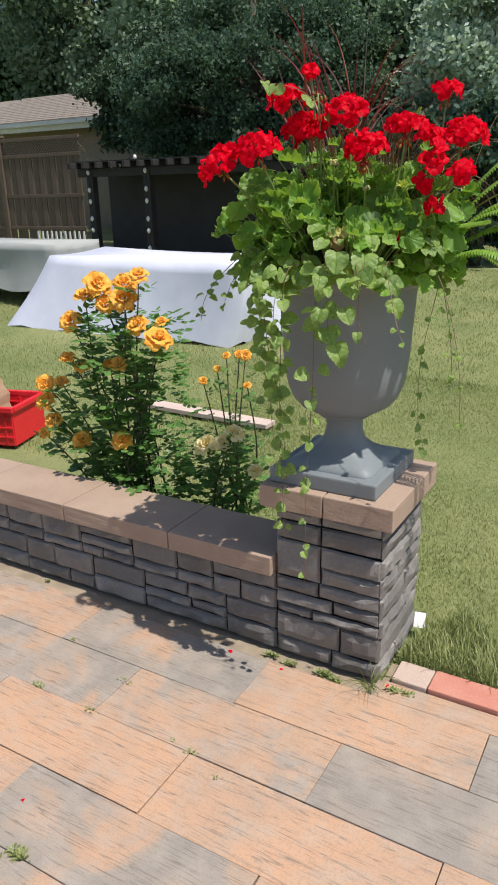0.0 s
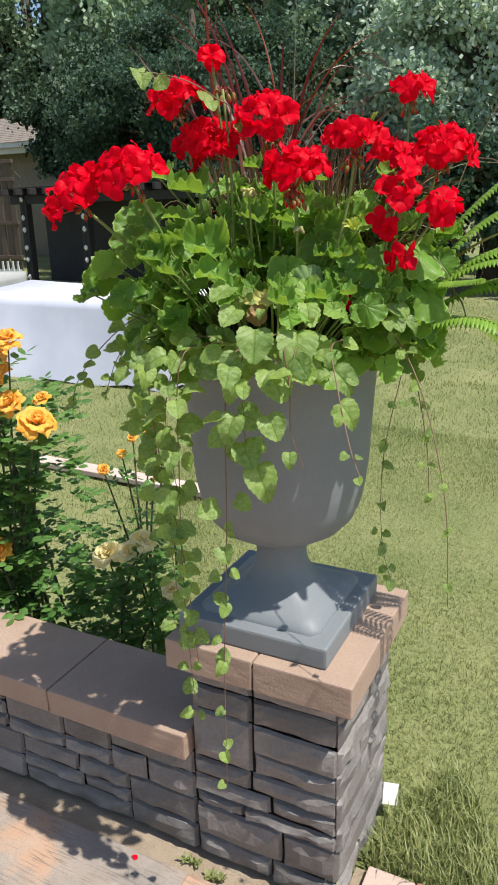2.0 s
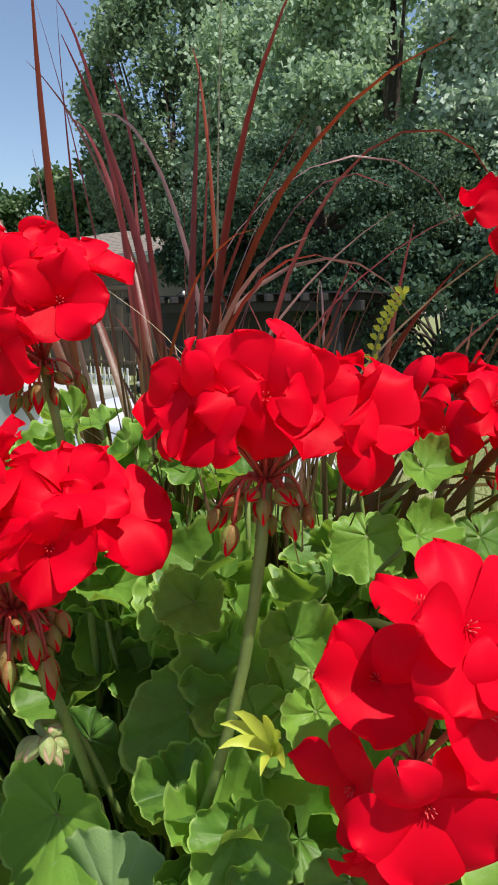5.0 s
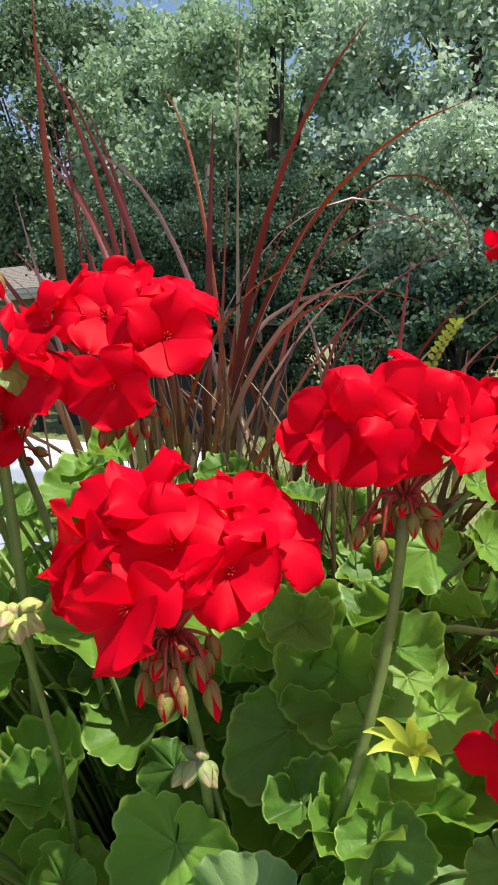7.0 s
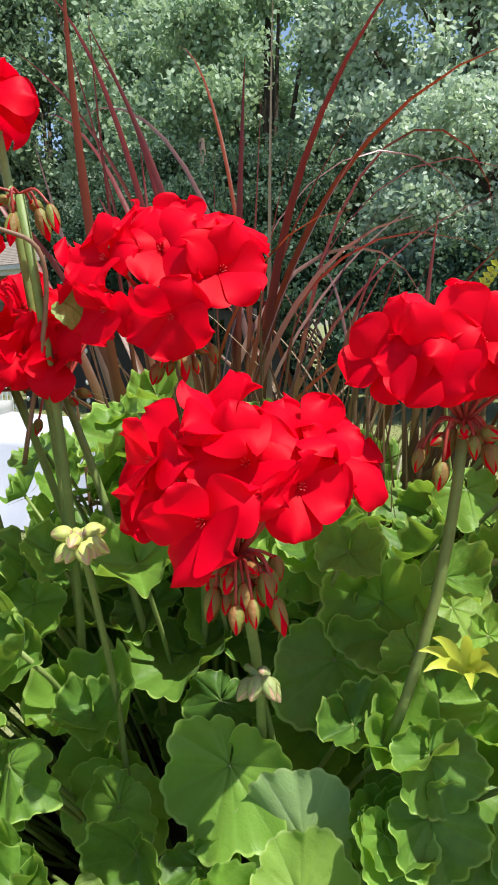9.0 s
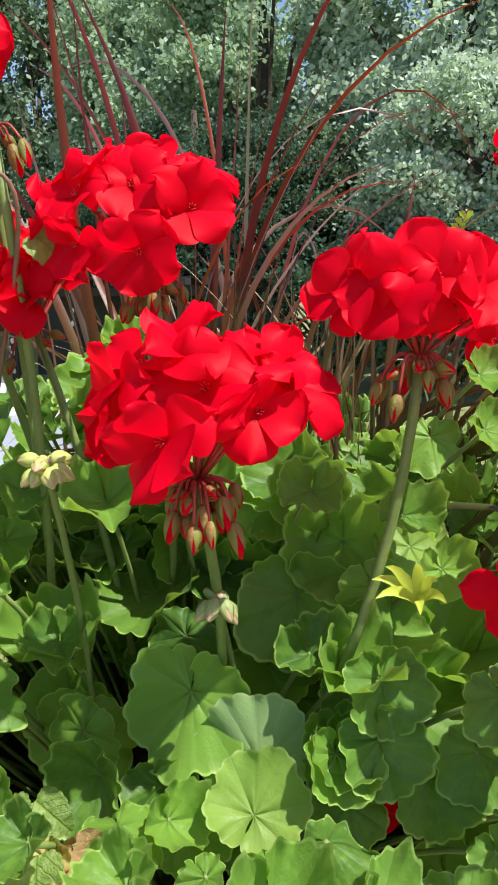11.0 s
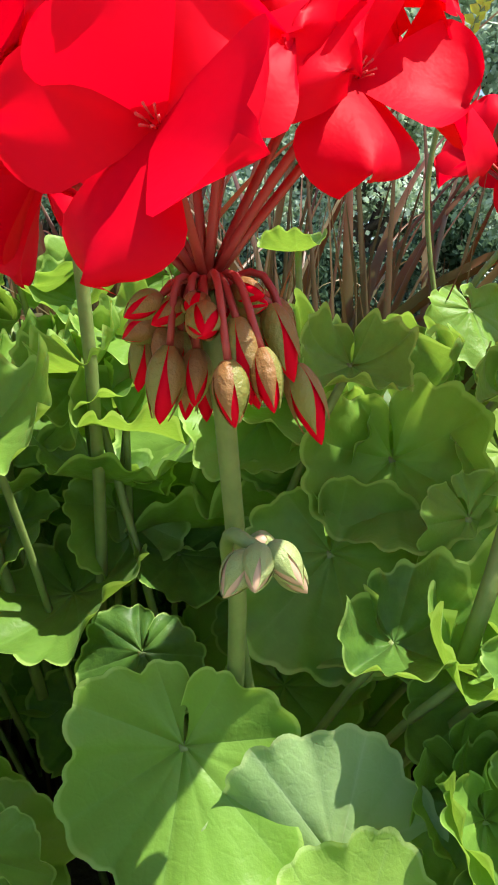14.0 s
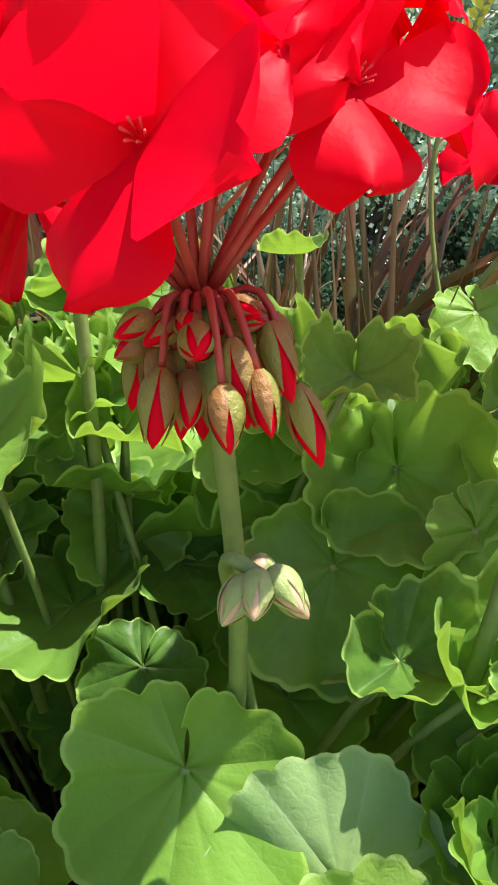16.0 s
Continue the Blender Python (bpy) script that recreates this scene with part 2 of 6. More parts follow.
def stone_material():
    m, nodes, links, bsdf = material("charcoal_ledge_stone")
    nt = m.node_tree
    vec = nodes.new("ShaderNodeNewGeometry").outputs["Position"]
    rnd = object_random(nt)
    col = mixed(nt, rnd, (0.125, 0.116, 0.110), (0.225, 0.208, 0.196))
    st = nodes.new("ShaderNodeMapping"); st.inputs["Scale"].default_value = (1.0, 1.0, 1.0)
    links.new(vec, st.inputs[0])
    big = noise_at(nt, 11, 6, 0.6, vec=st.outputs[0], dist=0.8)
    fine = noise_at(nt, 120, 4, vec=vec)
    col = mixed(nt, ramp(nt, big, [(0.42, 0.0), (0.66, 0.22)]), col, (0.175, 0.15, 0.132))
    col = mixed(nt, ramp(nt, fine, [(0.35, 0.22), (0.6, 0.0)]), col, (0.05, 0.048, 0.046))
    # pale arrises: grazing light on the stone edges, put into the colour
    edge = nodes.new("ShaderNodeNewGeometry").outputs["Pointiness"]
    edge_light = nodes.new("ShaderNodeMath"); edge_light.operation = "MULTIPLY"
    links.new(ramp(nt, edge, [(0.54, 0.0), (0.62, 1.0)]), edge_light.inputs[0])
    links.new(ramp(nt, big, [(0.4, 0.1), (0.6, 0.9)]), edge_light.inputs[1])
    col = mixed(nt, edge_light.outputs[0], col, (0.45, 0.43, 0.4))
    links.new(col, bsdf.inputs["Base Color"])
    bsdf.inputs["Roughness"].default_value = 0.68
    relief(nt, bsdf, mixed(nt, 0.25, big, fine), 0.55, 0.010)
    return m


PAVER = paver_material()
STONE = stone_material()
CAPSTONE = plain("tan_concrete_cap", (0.31, 0.215, 0.16), (0.385, 0.28, 0.215), 5, 0.85, bump=0.4, depth=0.003, fine=160)
CAPFACE = plain("split_tan_cap", (0.30, 0.22, 0.165), (0.38, 0.29, 0.22), 22, 0.9, bump=0.6, depth=0.008, fine=90)
SAND = plain("joint_sand", (0.22, 0.17, 0.12), (0.36, 0.29, 0.21), 9, 0.95, bump=0.5, depth=0.006, fine=140)
DARKJOINT = plain("dark_joint", (0.035, 0.03, 0.028), (0.07, 0.06, 0.055), 20, 0.95)
BRICK = plain("red_edging_brick", (0.46, 0.17, 0.12), (0.52, 0.24, 0.18), 7, 0.85, bump=0.4, fine=120)
PALEBRICK = plain("pale_pink_edging_brick", (0.44, 0.33, 0.28), (0.50, 0.38, 0.32), 7, 0.85, bump=0.4, fine=120)
URN = plain("grey_painted_resin", (0.165, 0.185, 0.20), (0.195, 0.215, 0.23), 6, 0.55, bump=0.12, depth=0.001, fine=300)
SOIL = plain("dark_potting_soil", (0.03, 0.022, 0.016), (0.07, 0.05, 0.035), 40, 0.95, bump=0.8, depth=0.01)
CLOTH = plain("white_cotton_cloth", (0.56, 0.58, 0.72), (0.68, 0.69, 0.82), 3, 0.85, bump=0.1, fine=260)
# greyish cloth, darkened: the shade of the trees is in its colour
SHADECLOTH = plain("shaded_grey_cloth", (0.30, 0.31, 0.30), (0.36, 0.37, 0.36), 3, 0.85, bump=0.1, fine=260)
RED_PLASTIC = plain("red_plastic", (0.62, 0.012, 0.02), (0.70, 0.02, 0.03), 6, 0.4, bump=0.05)
PAPER_BAG = plain("brown_paper", (0.33, 0.21, 0.13), (0.42, 0.28, 0.18), 9, 0.85, bump=0.3)
WHITE_PAPER = plain("white_paper", (0.75, 0.75, 0.75), (0.8, 0.8, 0.8), 9, 0.8)
BOARD = plain("pinkish_board", (0.50, 0.38, 0.33), (0.58, 0.46, 0.40), 4, 0.8, fine=90)
FENCE = plain("weathered_brown_fence", (0.085, 0.058, 0.042), (0.125, 0.09, 0.068), 4, 0.85, fine=60)
DARKWOOD = plain("near_black_timber", (0.018, 0.016, 0.017), (0.03, 0.026, 0.027), 5, 0.75)
WHITEWOOD = plain("white_painted_wood", (0.55, 0.55, 0.55), (0.66, 0.66, 0.64), 8, 0.65)
# garage roof and cream wall: shade from trees and eaves darkens both colours
SHINGLE = plain("shaded_tan_shingle", (0.17, 0.145, 0.125), (0.25, 0.215, 0.185), 5, 0.9, fine=40)
SIDING = plain("shaded_cream_siding", (0.20, 0.165, 0.125), (0.25, 0.205, 0.16), 5, 0.75)
BARK = plain("brown_bark", (0.05, 0.036, 0.026), (0.10, 0.075, 0.055), 9, 0.9, bump=0.8, depth=0.02)
BULB = plain("milky_glass_bulb", (0.6, 0.6, 0.58), (0.7, 0.7, 0.68), 5, 0.25)
LAWN = plain("mown_lawn", (0.11, 0.15, 0.04), (0.25, 0.255, 0.105), 1.3, 0.9, bump=0.8, depth=0.02, fine=55)
BLADE = leafy("grass_blade", (0.12, 0.175, 0.045), (0.32, 0.33, 0.14), (0.28, 0.36, 0.08), 0.5, 0.3, per="island", grain=3.0)
GERANIUM = leafy("geranium_leaf", (0.042, 0.115, 0.02), (0.175, 0.33, 0.045), (0.46, 0.72, 0.06), 0.45, 0.36, veins=7, gloss=0.3, vein_col=(0.20, 0.36, 0.09), rim=(0.36, 0.54, 0.13), lift=1.35, fuzz=0.03)
# lighter copy of the geranium leaf: sun from behind put into its colour
LIGHTLEAF = leafy("backlit_geranium_leaf", (0.20, 0.35, 0.06), (0.27, 0.42, 0.08), (0.5, 0.74, 0.07), 0.45, 0.45, veins=7, gloss=0.4, vein_col=(0.32, 0.47, 0.15), lift=1.3, rim=(0.44, 0.58, 0.20), fuzz=0.05)
UNDERLEAF = leafy("geranium_leaf_underside", (0.20, 0.33, 0.12), (0.25, 0.38, 0.15), (0.4, 0.6, 0.14), 0.65, 0.35, veins=7, gloss=0.25, vein_col=(0.42, 0.53, 0.34), lift=1.2, rim=(0.40, 0.52, 0.22), fuzz=0.03)
STAMEN = plain("pale_pink_stamen", (0.60, 0.03, 0.04), (0.68, 0.09, 0.08), 60, 0.6)
VINELEAF = leafy("silver_vine_leaf", (0.05, 0.135, 0.025), (0.22, 0.35, 0.055), (0.46, 0.62, 0.07), 0.4, 0.40, speckle=(0.52, 0.62, 0.27), gloss=0.45, lift=1.3)
FERN = leafy("fern_leaflet", (0.12, 0.26, 0.03), (0.22, 0.36, 0.06), (0.36, 0.52, 0.06), 0.45, 0.35, per="island", grain=3.0)
ROSELEAF = leafy("rose_leaf", (0.045, 0.11, 0.03), (0.12, 0.24, 0.06), (0.24, 0.44, 0.06), 0.4, 0.34, per="island", grain=3.0)
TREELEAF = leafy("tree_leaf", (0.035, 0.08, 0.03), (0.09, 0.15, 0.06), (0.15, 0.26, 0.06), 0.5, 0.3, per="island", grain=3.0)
# the next four tones put sunlight, shade and haze into the leaf colour
PALELEAF = leafy("pale_sunlit_leaf", (0.15, 0.24, 0.155), (0.38, 0.48, 0.35), (0.38, 0.54, 0.22), 0.5, 0.4, per="island", grain=3.0, gloss=0.12)
BRIGHTLEAF = leafy("bright_sunlit_leaf", (0.34, 0.46, 0.36), (0.62, 0.70, 0.58), (0.42, 0.58, 0.28), 0.55, 0.4, per="island", grain=3.0, gloss=0.12)
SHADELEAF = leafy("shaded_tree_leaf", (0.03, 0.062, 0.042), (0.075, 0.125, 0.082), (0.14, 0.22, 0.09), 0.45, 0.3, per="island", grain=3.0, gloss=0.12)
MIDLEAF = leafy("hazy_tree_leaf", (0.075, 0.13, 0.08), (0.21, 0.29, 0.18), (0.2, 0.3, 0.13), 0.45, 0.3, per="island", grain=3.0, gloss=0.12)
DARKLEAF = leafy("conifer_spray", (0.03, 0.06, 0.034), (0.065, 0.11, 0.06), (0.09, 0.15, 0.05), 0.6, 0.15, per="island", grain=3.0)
PETAL = leafy("scarlet_petal", (0.64, 0.0, 0.013), (0.82, 0.0012, 0.027), (0.92, 0.0, 0.02), 0.5, 0.42, per="island", gloss=0.09, grain=50, lift=1.1, bump=0.2)
ORANGE = leafy("apricot_rose_petal", (0.86, 0.36, 0.04), (0.93, 0.58, 0.13), (0.95, 0.5, 0.06), 0.5, 0.3, per="island", gloss=0.1, lift=1.05)
CREAM = leafy("cream_rose_petal", (0.86, 0.70, 0.26), (0.90, 0.80, 0.48), (0.9, 0.75, 0.25), 0.5, 0.3, per="island", gloss=0.1)
STEM = plain("green_stem", (0.12, 0.19, 0.045), (0.19, 0.26, 0.07), 30, 0.55)
REDSTEM = plain("red_pedicel", (0.26, 0.022, 0.02), (0.34, 0.05, 0.03), 40, 0.5)
BROWNSTEM = plain("brown_vine_stem", (0.15, 0.085, 0.05), (0.22, 0.13, 0.08), 30, 0.6)
CANE = plain("rose_cane", (0.05, 0.07, 0.025), (0.09, 0.08, 0.04), 20, 0.6)
SEPAL = leafy("bud_sepal", (0.19, 0.26, 0.05), (0.27, 0.13, 0.045), (0.34, 0.30, 0.06), 0.5, 0.25, per="island", grain=120, lift=1.3)
PALEPETAL = leafy("pale_closed_petal", (0.58, 0.50, 0.24), (0.60, 0.36, 0.28), (0.6, 0.5, 0.2), 0.5, 0.25, per="island")
YOUNGLEAF = leafy("yellow_young_leaf", (0.46, 0.56, 0.06), (0.56, 0.62, 0.09), (0.6, 0.7, 0.06), 0.5, 0.35, per="island")
PALESEPAL = leafy("pale_green_sepal", (0.26, 0.34, 0.11), (0.34, 0.40, 0.16), (0.4, 0.5, 0.12), 0.5, 0.25, per="island", grain=120, lift=1.2)
YELLOWBUD = leafy("pale_bud", (0.36, 0.44, 0.12), (0.46, 0.50, 0.15), (0.5, 0.5, 0.1), 0.5, 0.2)
BLADEPURPLE = leafy("purple_fountain_grass", (0.055, 0.010, 0.013), (0.19, 0.030, 0.025), (0.40, 0.04, 0.025), 0.42, 0.3, per="object", gloss=0.4, grain=14.0, root=(0.075, 0.10, 0.022), lift=1.3)
CULM = leafy("grass_culm", (0.085, 0.075, 0.03), (0.13, 0.065, 0.04), (0.22, 0.15, 0.05), 0.5, 0.2, per="object", gloss=0.3, grain=14.0, lift=1.3)
# purple blade recoloured orange-red, as where sun comes through it
RUSTBLADE = leafy("backlit_red_blade", (0.14, 0.026, 0.014), (0.21, 0.042, 0.02), (0.45, 0.07, 0.02), 0.42, 0.38, per="object", gloss=0.35, grain=14.0, root=(0.075, 0.10, 0.022), lift=1.2)
CULMPALE = leafy("pale_culm", (0.26, 0.25, 0.13), (0.36, 0.26, 0.22), (0.4, 0.3, 0.16), 0.5, 0.2, per="object", gloss=0.3, grain=14.0, lift=1.2)
# purple blade recoloured pink: the sheen of sunlight put into its colour
PINKBLADE = leafy("pink_sheen_blade", (0.20, 0.085, 0.085), (0.33, 0.19, 0.17), (0.4, 0.12, 0.1), 0.34, 0.3, per="object", gloss=0.6, grain=14.0, root=(0.075, 0.10, 0.022), lift=1.2)
PALEBLADE = leafy("pale_dry_blade", (0.34, 0.24, 0.17), (0.42, 0.36, 0.2), (0.4, 0.3, 0.16), 0.35, 0.3, per="object", gloss=0.5, grain=14.0, lift=1.2)
YELLOWLEAF = leafy("yellowing_leaf", (0.40, 0.44, 0.12), (0.50, 0.42, 0.16), (0.6, 0.5, 0.1), 0.6, 0.3, lift=1.2, veins=7, vein_col=(0.4, 0.5, 0.12))
DRYLEAF = leafy("dry_tan_leaf", (0.27, 0.16, 0.07), (0.36, 0.25, 0.11), (0.4, 0.28, 0.1), 0.6, 0.25, lift=1.2)


# ---- ground, patio bed, walls ----
def ground_sheet():
    xs = np.concatenate([[-400, -120, -50], np.arange(-20, 8.1, 0.5), [20, 60, 200, 400]])
    ys = np.concatenate([[-300, -60, -20, -8, -4], np.arange(-1, 16.1, 0.5), [30, 80, 200, 500]])
    vs, fs = [], []
    for y in ys:
        for x in xs:
            z = min(rise(x, y), 0.75) - 0.012
            if -20 < x < 8 and 1 < y < 16:
                z += 0.02 * noise.noise(Vector((x * 0.7, y * 0.7, 0)))
            vs.append((x, y, z - (0.06 if y < 0.2 and -6 < x < 5 else 0)))
    n = len(xs)
    for j in range(len(ys) - 1):
        for i in range(n - 1):
            a = j * n + i
            fs.append((a, a + 1, a + n + 1, a + n))
    return mesh_of("ground", vs, fs)


tagged(part("ground", ground_sheet(), LAWN), "mown green lawn with dry yellow patches", "lawn", kind="structure")

PATIO = tagged(part("patio", slab(-5.2, 4.2, -6.0, 0.03, -0.09, -0.014, 0.004), SAND), "sand bed of the paved patio", "patio", kind="structure")

WALL = tagged(part("wall_low", slab(-4.4, -0.377, 0.03, 0.20, -0.1, 0.302), DARKJOINT), "low garden wall faced with charcoal ledge stone", "wall", kind="structure")
PILLAR = tagged(part("pillar", slab(-0.370, -0.028, 0.028, 0.352, -0.1, 0.556), DARKJOINT), "square pillar faced with charcoal ledge stone", "pillar", kind="structure")


def cap(x0, x1, y0, y1, z0, z1, seed):
    """A cap stone: smooth top, split and pitted sides."""
    bm = slab(x0, x1, y0, y1, z0, z1, 0.004)
    bmesh.ops.subdivide_edges(bm, edges=[e for e in bm.edges if e.calc_length() > 0.05], cuts=5, use_grid_fill=True)
    for v in bm.verts:
        if z0 + 0.008 < v.co.z < z1 - 0.008 or v.co.z < z0 + 0.01:
            v.co += 0.0016 * Vector(noise.noise_vector(v.co * 40 + Vector((seed, 0, 0))))
    return bm


for k, (a, b) in enumerate(((-0.80, -0.379), (-1.31, -0.804), (-1.80, -1.314), (-2.36, -1.804), (-2.92, -2.364), (-4.4, -2.924))):
    part("cap_stone", cap(a, b, -0.032, 0.232, 0.302, 0.372, k), CAPSTONE, WALL, "tan concrete cap stone with a split edge")
part("cap_stone", cap(-0.19, 0.035, -0.032, 0.41, 0.558, 0.633, 11), CAPSTONE, PILLAR, "tan concrete cap stone with a split edge")
part("cap_stone", cap(-0.415, -0.193, -0.032, 0.41, 0.558, 0.633, 12), CAPSTONE, PILLAR, "tan concrete cap stone with a split edge")


# ---- urn ----
CX, CY = -0.215, 0.185


def lathe(profile, sides=64, cx=CX, cy=CY, closed_top=False):
    vs, fs = [], []
    for r, z in profile:
        for k in range(sides):
            a = 2 * math.pi * k / sides
            vs.append((cx + r * math.cos(a), cy + r * math.sin(a), z))
    for i in range(len(profile) - 1):
        for k in range(sides):
            a, b = i * sides + k, i * sides + (k + 1) % sides
            fs.append((a, b, b + sides, a + sides))
    return mesh_of("turned", vs, fs)


urn = thing("urn_planter", "large grey painted resin urn on a square plinth", "planter", at=(CX, CY, 0.633))


def local(me, ob):
    me.transform(Matrix.Translation(-Vector(ob.location)))
    return me


def foot_mesh():
    """The concave foot: square at the plinth, round at the neck."""
    vs, fs, sides = [], [], 48
    prof = [(0.148, 0.683, 1.0), (0.146, 0.694, 1.0), (0.118, 0.706, 0.8), (0.092, 0.724, 0.5), (0.072, 0.748, 0.2), (0.062, 0.775, 0.0), (0.058, 0.80, 0.0), (0.060, 0.822, 0.0), (0.070, 0.836, 0.0)]
    for r, z, sq in prof:
        for k in range(sides):
            a = 2 * math.pi * (k + 0.5) / sides
            c, s = math.cos(a), math.sin(a)
            f = (1 - sq) + sq / max(abs(c), abs(s))
            vs.append((CX + r * c * f, CY + r * s * f, z))
    for i in range(len(prof) - 1):
        for k in range(sides):
            a, b = i * sides + k, i * sides + (k + 1) % sides
            fs.append((a, b, b + sides, a + sides))
    return mesh_of("foot", vs, fs)


part("plinth", local(mesh_from("plinth", slab(-0.396, -0.034, 0.004, 0.366, 0.634, 0.684, 0.006)), urn), URN, urn)
part("foot", local(foot_mesh(), urn), URN, urn)
part("bowl", local(lathe([(0.055, 0.832), (0.082, 0.838), (0.09, 0.846), (0.086, 0.852), (0.112, 0.858), (0.143, 0.876), (0.166, 0.902), (0.182, 0.94), (0.191, 0.985), (0.197, 1.04), (0.201, 1.11), (0.205, 1.18), (0.209, 1.235), (0.211, 1.25)]), urn), URN, urn)
part("rim", local(lathe([(0.208, 1.245), (0.216, 1.25), (0.232, 1.262), (0.238, 1.275), (0.238, 1.298), (0.233, 1.303), (0.205, 1.303), (0.200, 1.298), (0.198, 1.25), (0.196, 1.20)]), urn), URN, urn, "thick rolled rim")
part("soil", local(lathe([(0.0005, 1.275), (0.1, 1.27), (0.2, 1.258)], 40), urn), SOIL, urn, "dark potting soil")


# ---- geranium ----
def round_leaf(seed, cup=0.25, ruffle=0.10, fold=0.0, mat=None, deep=0.14):
    """A kidney-shaped leaf of unit width: seven shallow lobes, a finely scalloped, waved and upturned margin, a keyhole sinus at the stalk."""
    rnd = random.Random(seed)
    ph, ph2, ph3 = (rnd.random() * 6.28 for _ in range(3))
    seg, lobes = 126, 7
    steps = (0.16, 0.34, 0.52, 0.68, 0.82, 0.91, 0.965, 1.0)
    reach = [rnd.uniform(0.96, 1.04) for _ in range(lobes)]
    vs, fs, far = [(0, 0, 0)], [], [0.0]
    for q in steps:
        notch = 0.16 * (1 - q) - 0.05 * q
        for k in range(seg + 1):
            u = k / seg
            a = -math.pi + notch + (2 * math.pi - 2 * notch) * u
            big = abs(math.sin(math.pi * (lobes - 1) * u + math.pi / 2)) ** 0.7
            small = abs(math.sin(math.pi * 21 * u + 0.3 * math.sin(9 * u + ph))) ** 0.7
            rad = 0.5 * (0.95 - deep * (1 - big) * q ** 2 + 0.062 * small * q ** 4) * (1 + (reach[min(lobes - 1, int(u * lobes))] - 1) * big * q)
            rad *= 1 - 0.06 * max(0, -math.cos(a)) ** 6
            end = min(u, 1 - u) * lobes * 1.6
            if end < 1:
                rad *= 1 - q * (0.42 * (1 - math.sqrt(1 - (1 - end) ** 2)))
            x, y = rad * q * math.cos(a) + 0.10 * q, rad * q * math.sin(a)
            z = cup * 0.38 * q ** 1.8 + fold * math.sqrt(y * y + 0.012) * q + 0.05 * q * (u - 0.5) + 0.05 * q * math.sin(2 * a + ph)
            # shallow pleats along the veins, broad waves, and a narrow upturned edge
            z += 0.03 * q * (big - 0.6)
            z += ruffle * q ** 3 * (0.8 * math.sin(3 * a + ph) + 0.4 * math.sin(6 * a + ph2)) + 0.35 * ruffle * q ** 10 * (1.0 + math.sin(13 * a + ph3))
            pull = 1 - 0.22 * ruffle * q ** 3 * (1 + math.sin(3 * a + ph + 1.2))
            vs.append((x * pull, y * pull, z))
            far.append(q)
    for k in range(seg):
        fs.append((0, 1 + k, 2 + k))
    for r in range(len(steps) - 1):
        for k in range(seg):
            a = 1 + r * (seg + 1) + k
            b = a + seg + 1
            fs.append((a, b, b + 1, a + 1))
    me = mesh_of("leaf", vs, fs)
    uv = me.uv_layers.new(name="margin")
    for loop in me.loops:
        uv.data[loop.index].uv = (far[loop.vertex_index], 0.5)
    me.materials.append(mat or GERANIUM)
    return me


# 0 flat, 1 to 5 more or less ruffled and cupped, 6 underside, 7 and 8 coloured as if lit through, 9 curled up, 10
# drooping
LEAVES = [round_leaf(1, 0.10, 0.035, deep=0.20), round_leaf(2, 0.45, 0.09, deep=0.12), round_leaf(3, 0.5, 0.14, 0.10, deep=0.10), round_leaf(4, -0.25, 0.08, deep=0.15), round_leaf(5, 0.75, 0.17, 0.05, deep=0.10), round_leaf(6, 0.2, 0.09, deep=0.14),
          round_leaf(7, -0.2, 0.05, 0.22, UNDERLEAF, deep=0.14), round_leaf(8, 0.2, 0.06, 0.1, LIGHTLEAF, deep=0.14), round_leaf(9, 0.7, 0.16, 0.2, LIGHTLEAF, deep=0.10), round_leaf(12, 0.85, 0.19, 0.10, deep=0.07), round_leaf(13, -0.45, 0.15, -0.26, deep=0.10)]
geranium = thing("geranium", "scarlet geranium with ruffled green leaves in full bloom", "flower", at=(CX, CY, 1.27))
G0 = Matrix.Translation(-geranium.location)


def leaf_at(where, normal, tip, size, kind, parent=geranium, base=G0, stalk=True):
    size *= 0.9
    leaf = part("leaf", LEAVES[kind], None, parent, m=base @ facing(where, normal, tip, size))
    if stalk:
        foot = Vector((CX + (where[0] - CX) * 0.5, CY + (where[1] - CY) * 0.55, max(1.27, where[2] - 0.16)))
        pts = bent(base @ foot, base @ Vector(where), -0.012, 5)
        part("leaf_stalk", mesh_of("leaf_stalk", *tube(pts, 0.0017, 5)), STEM, parent)
    return leaf


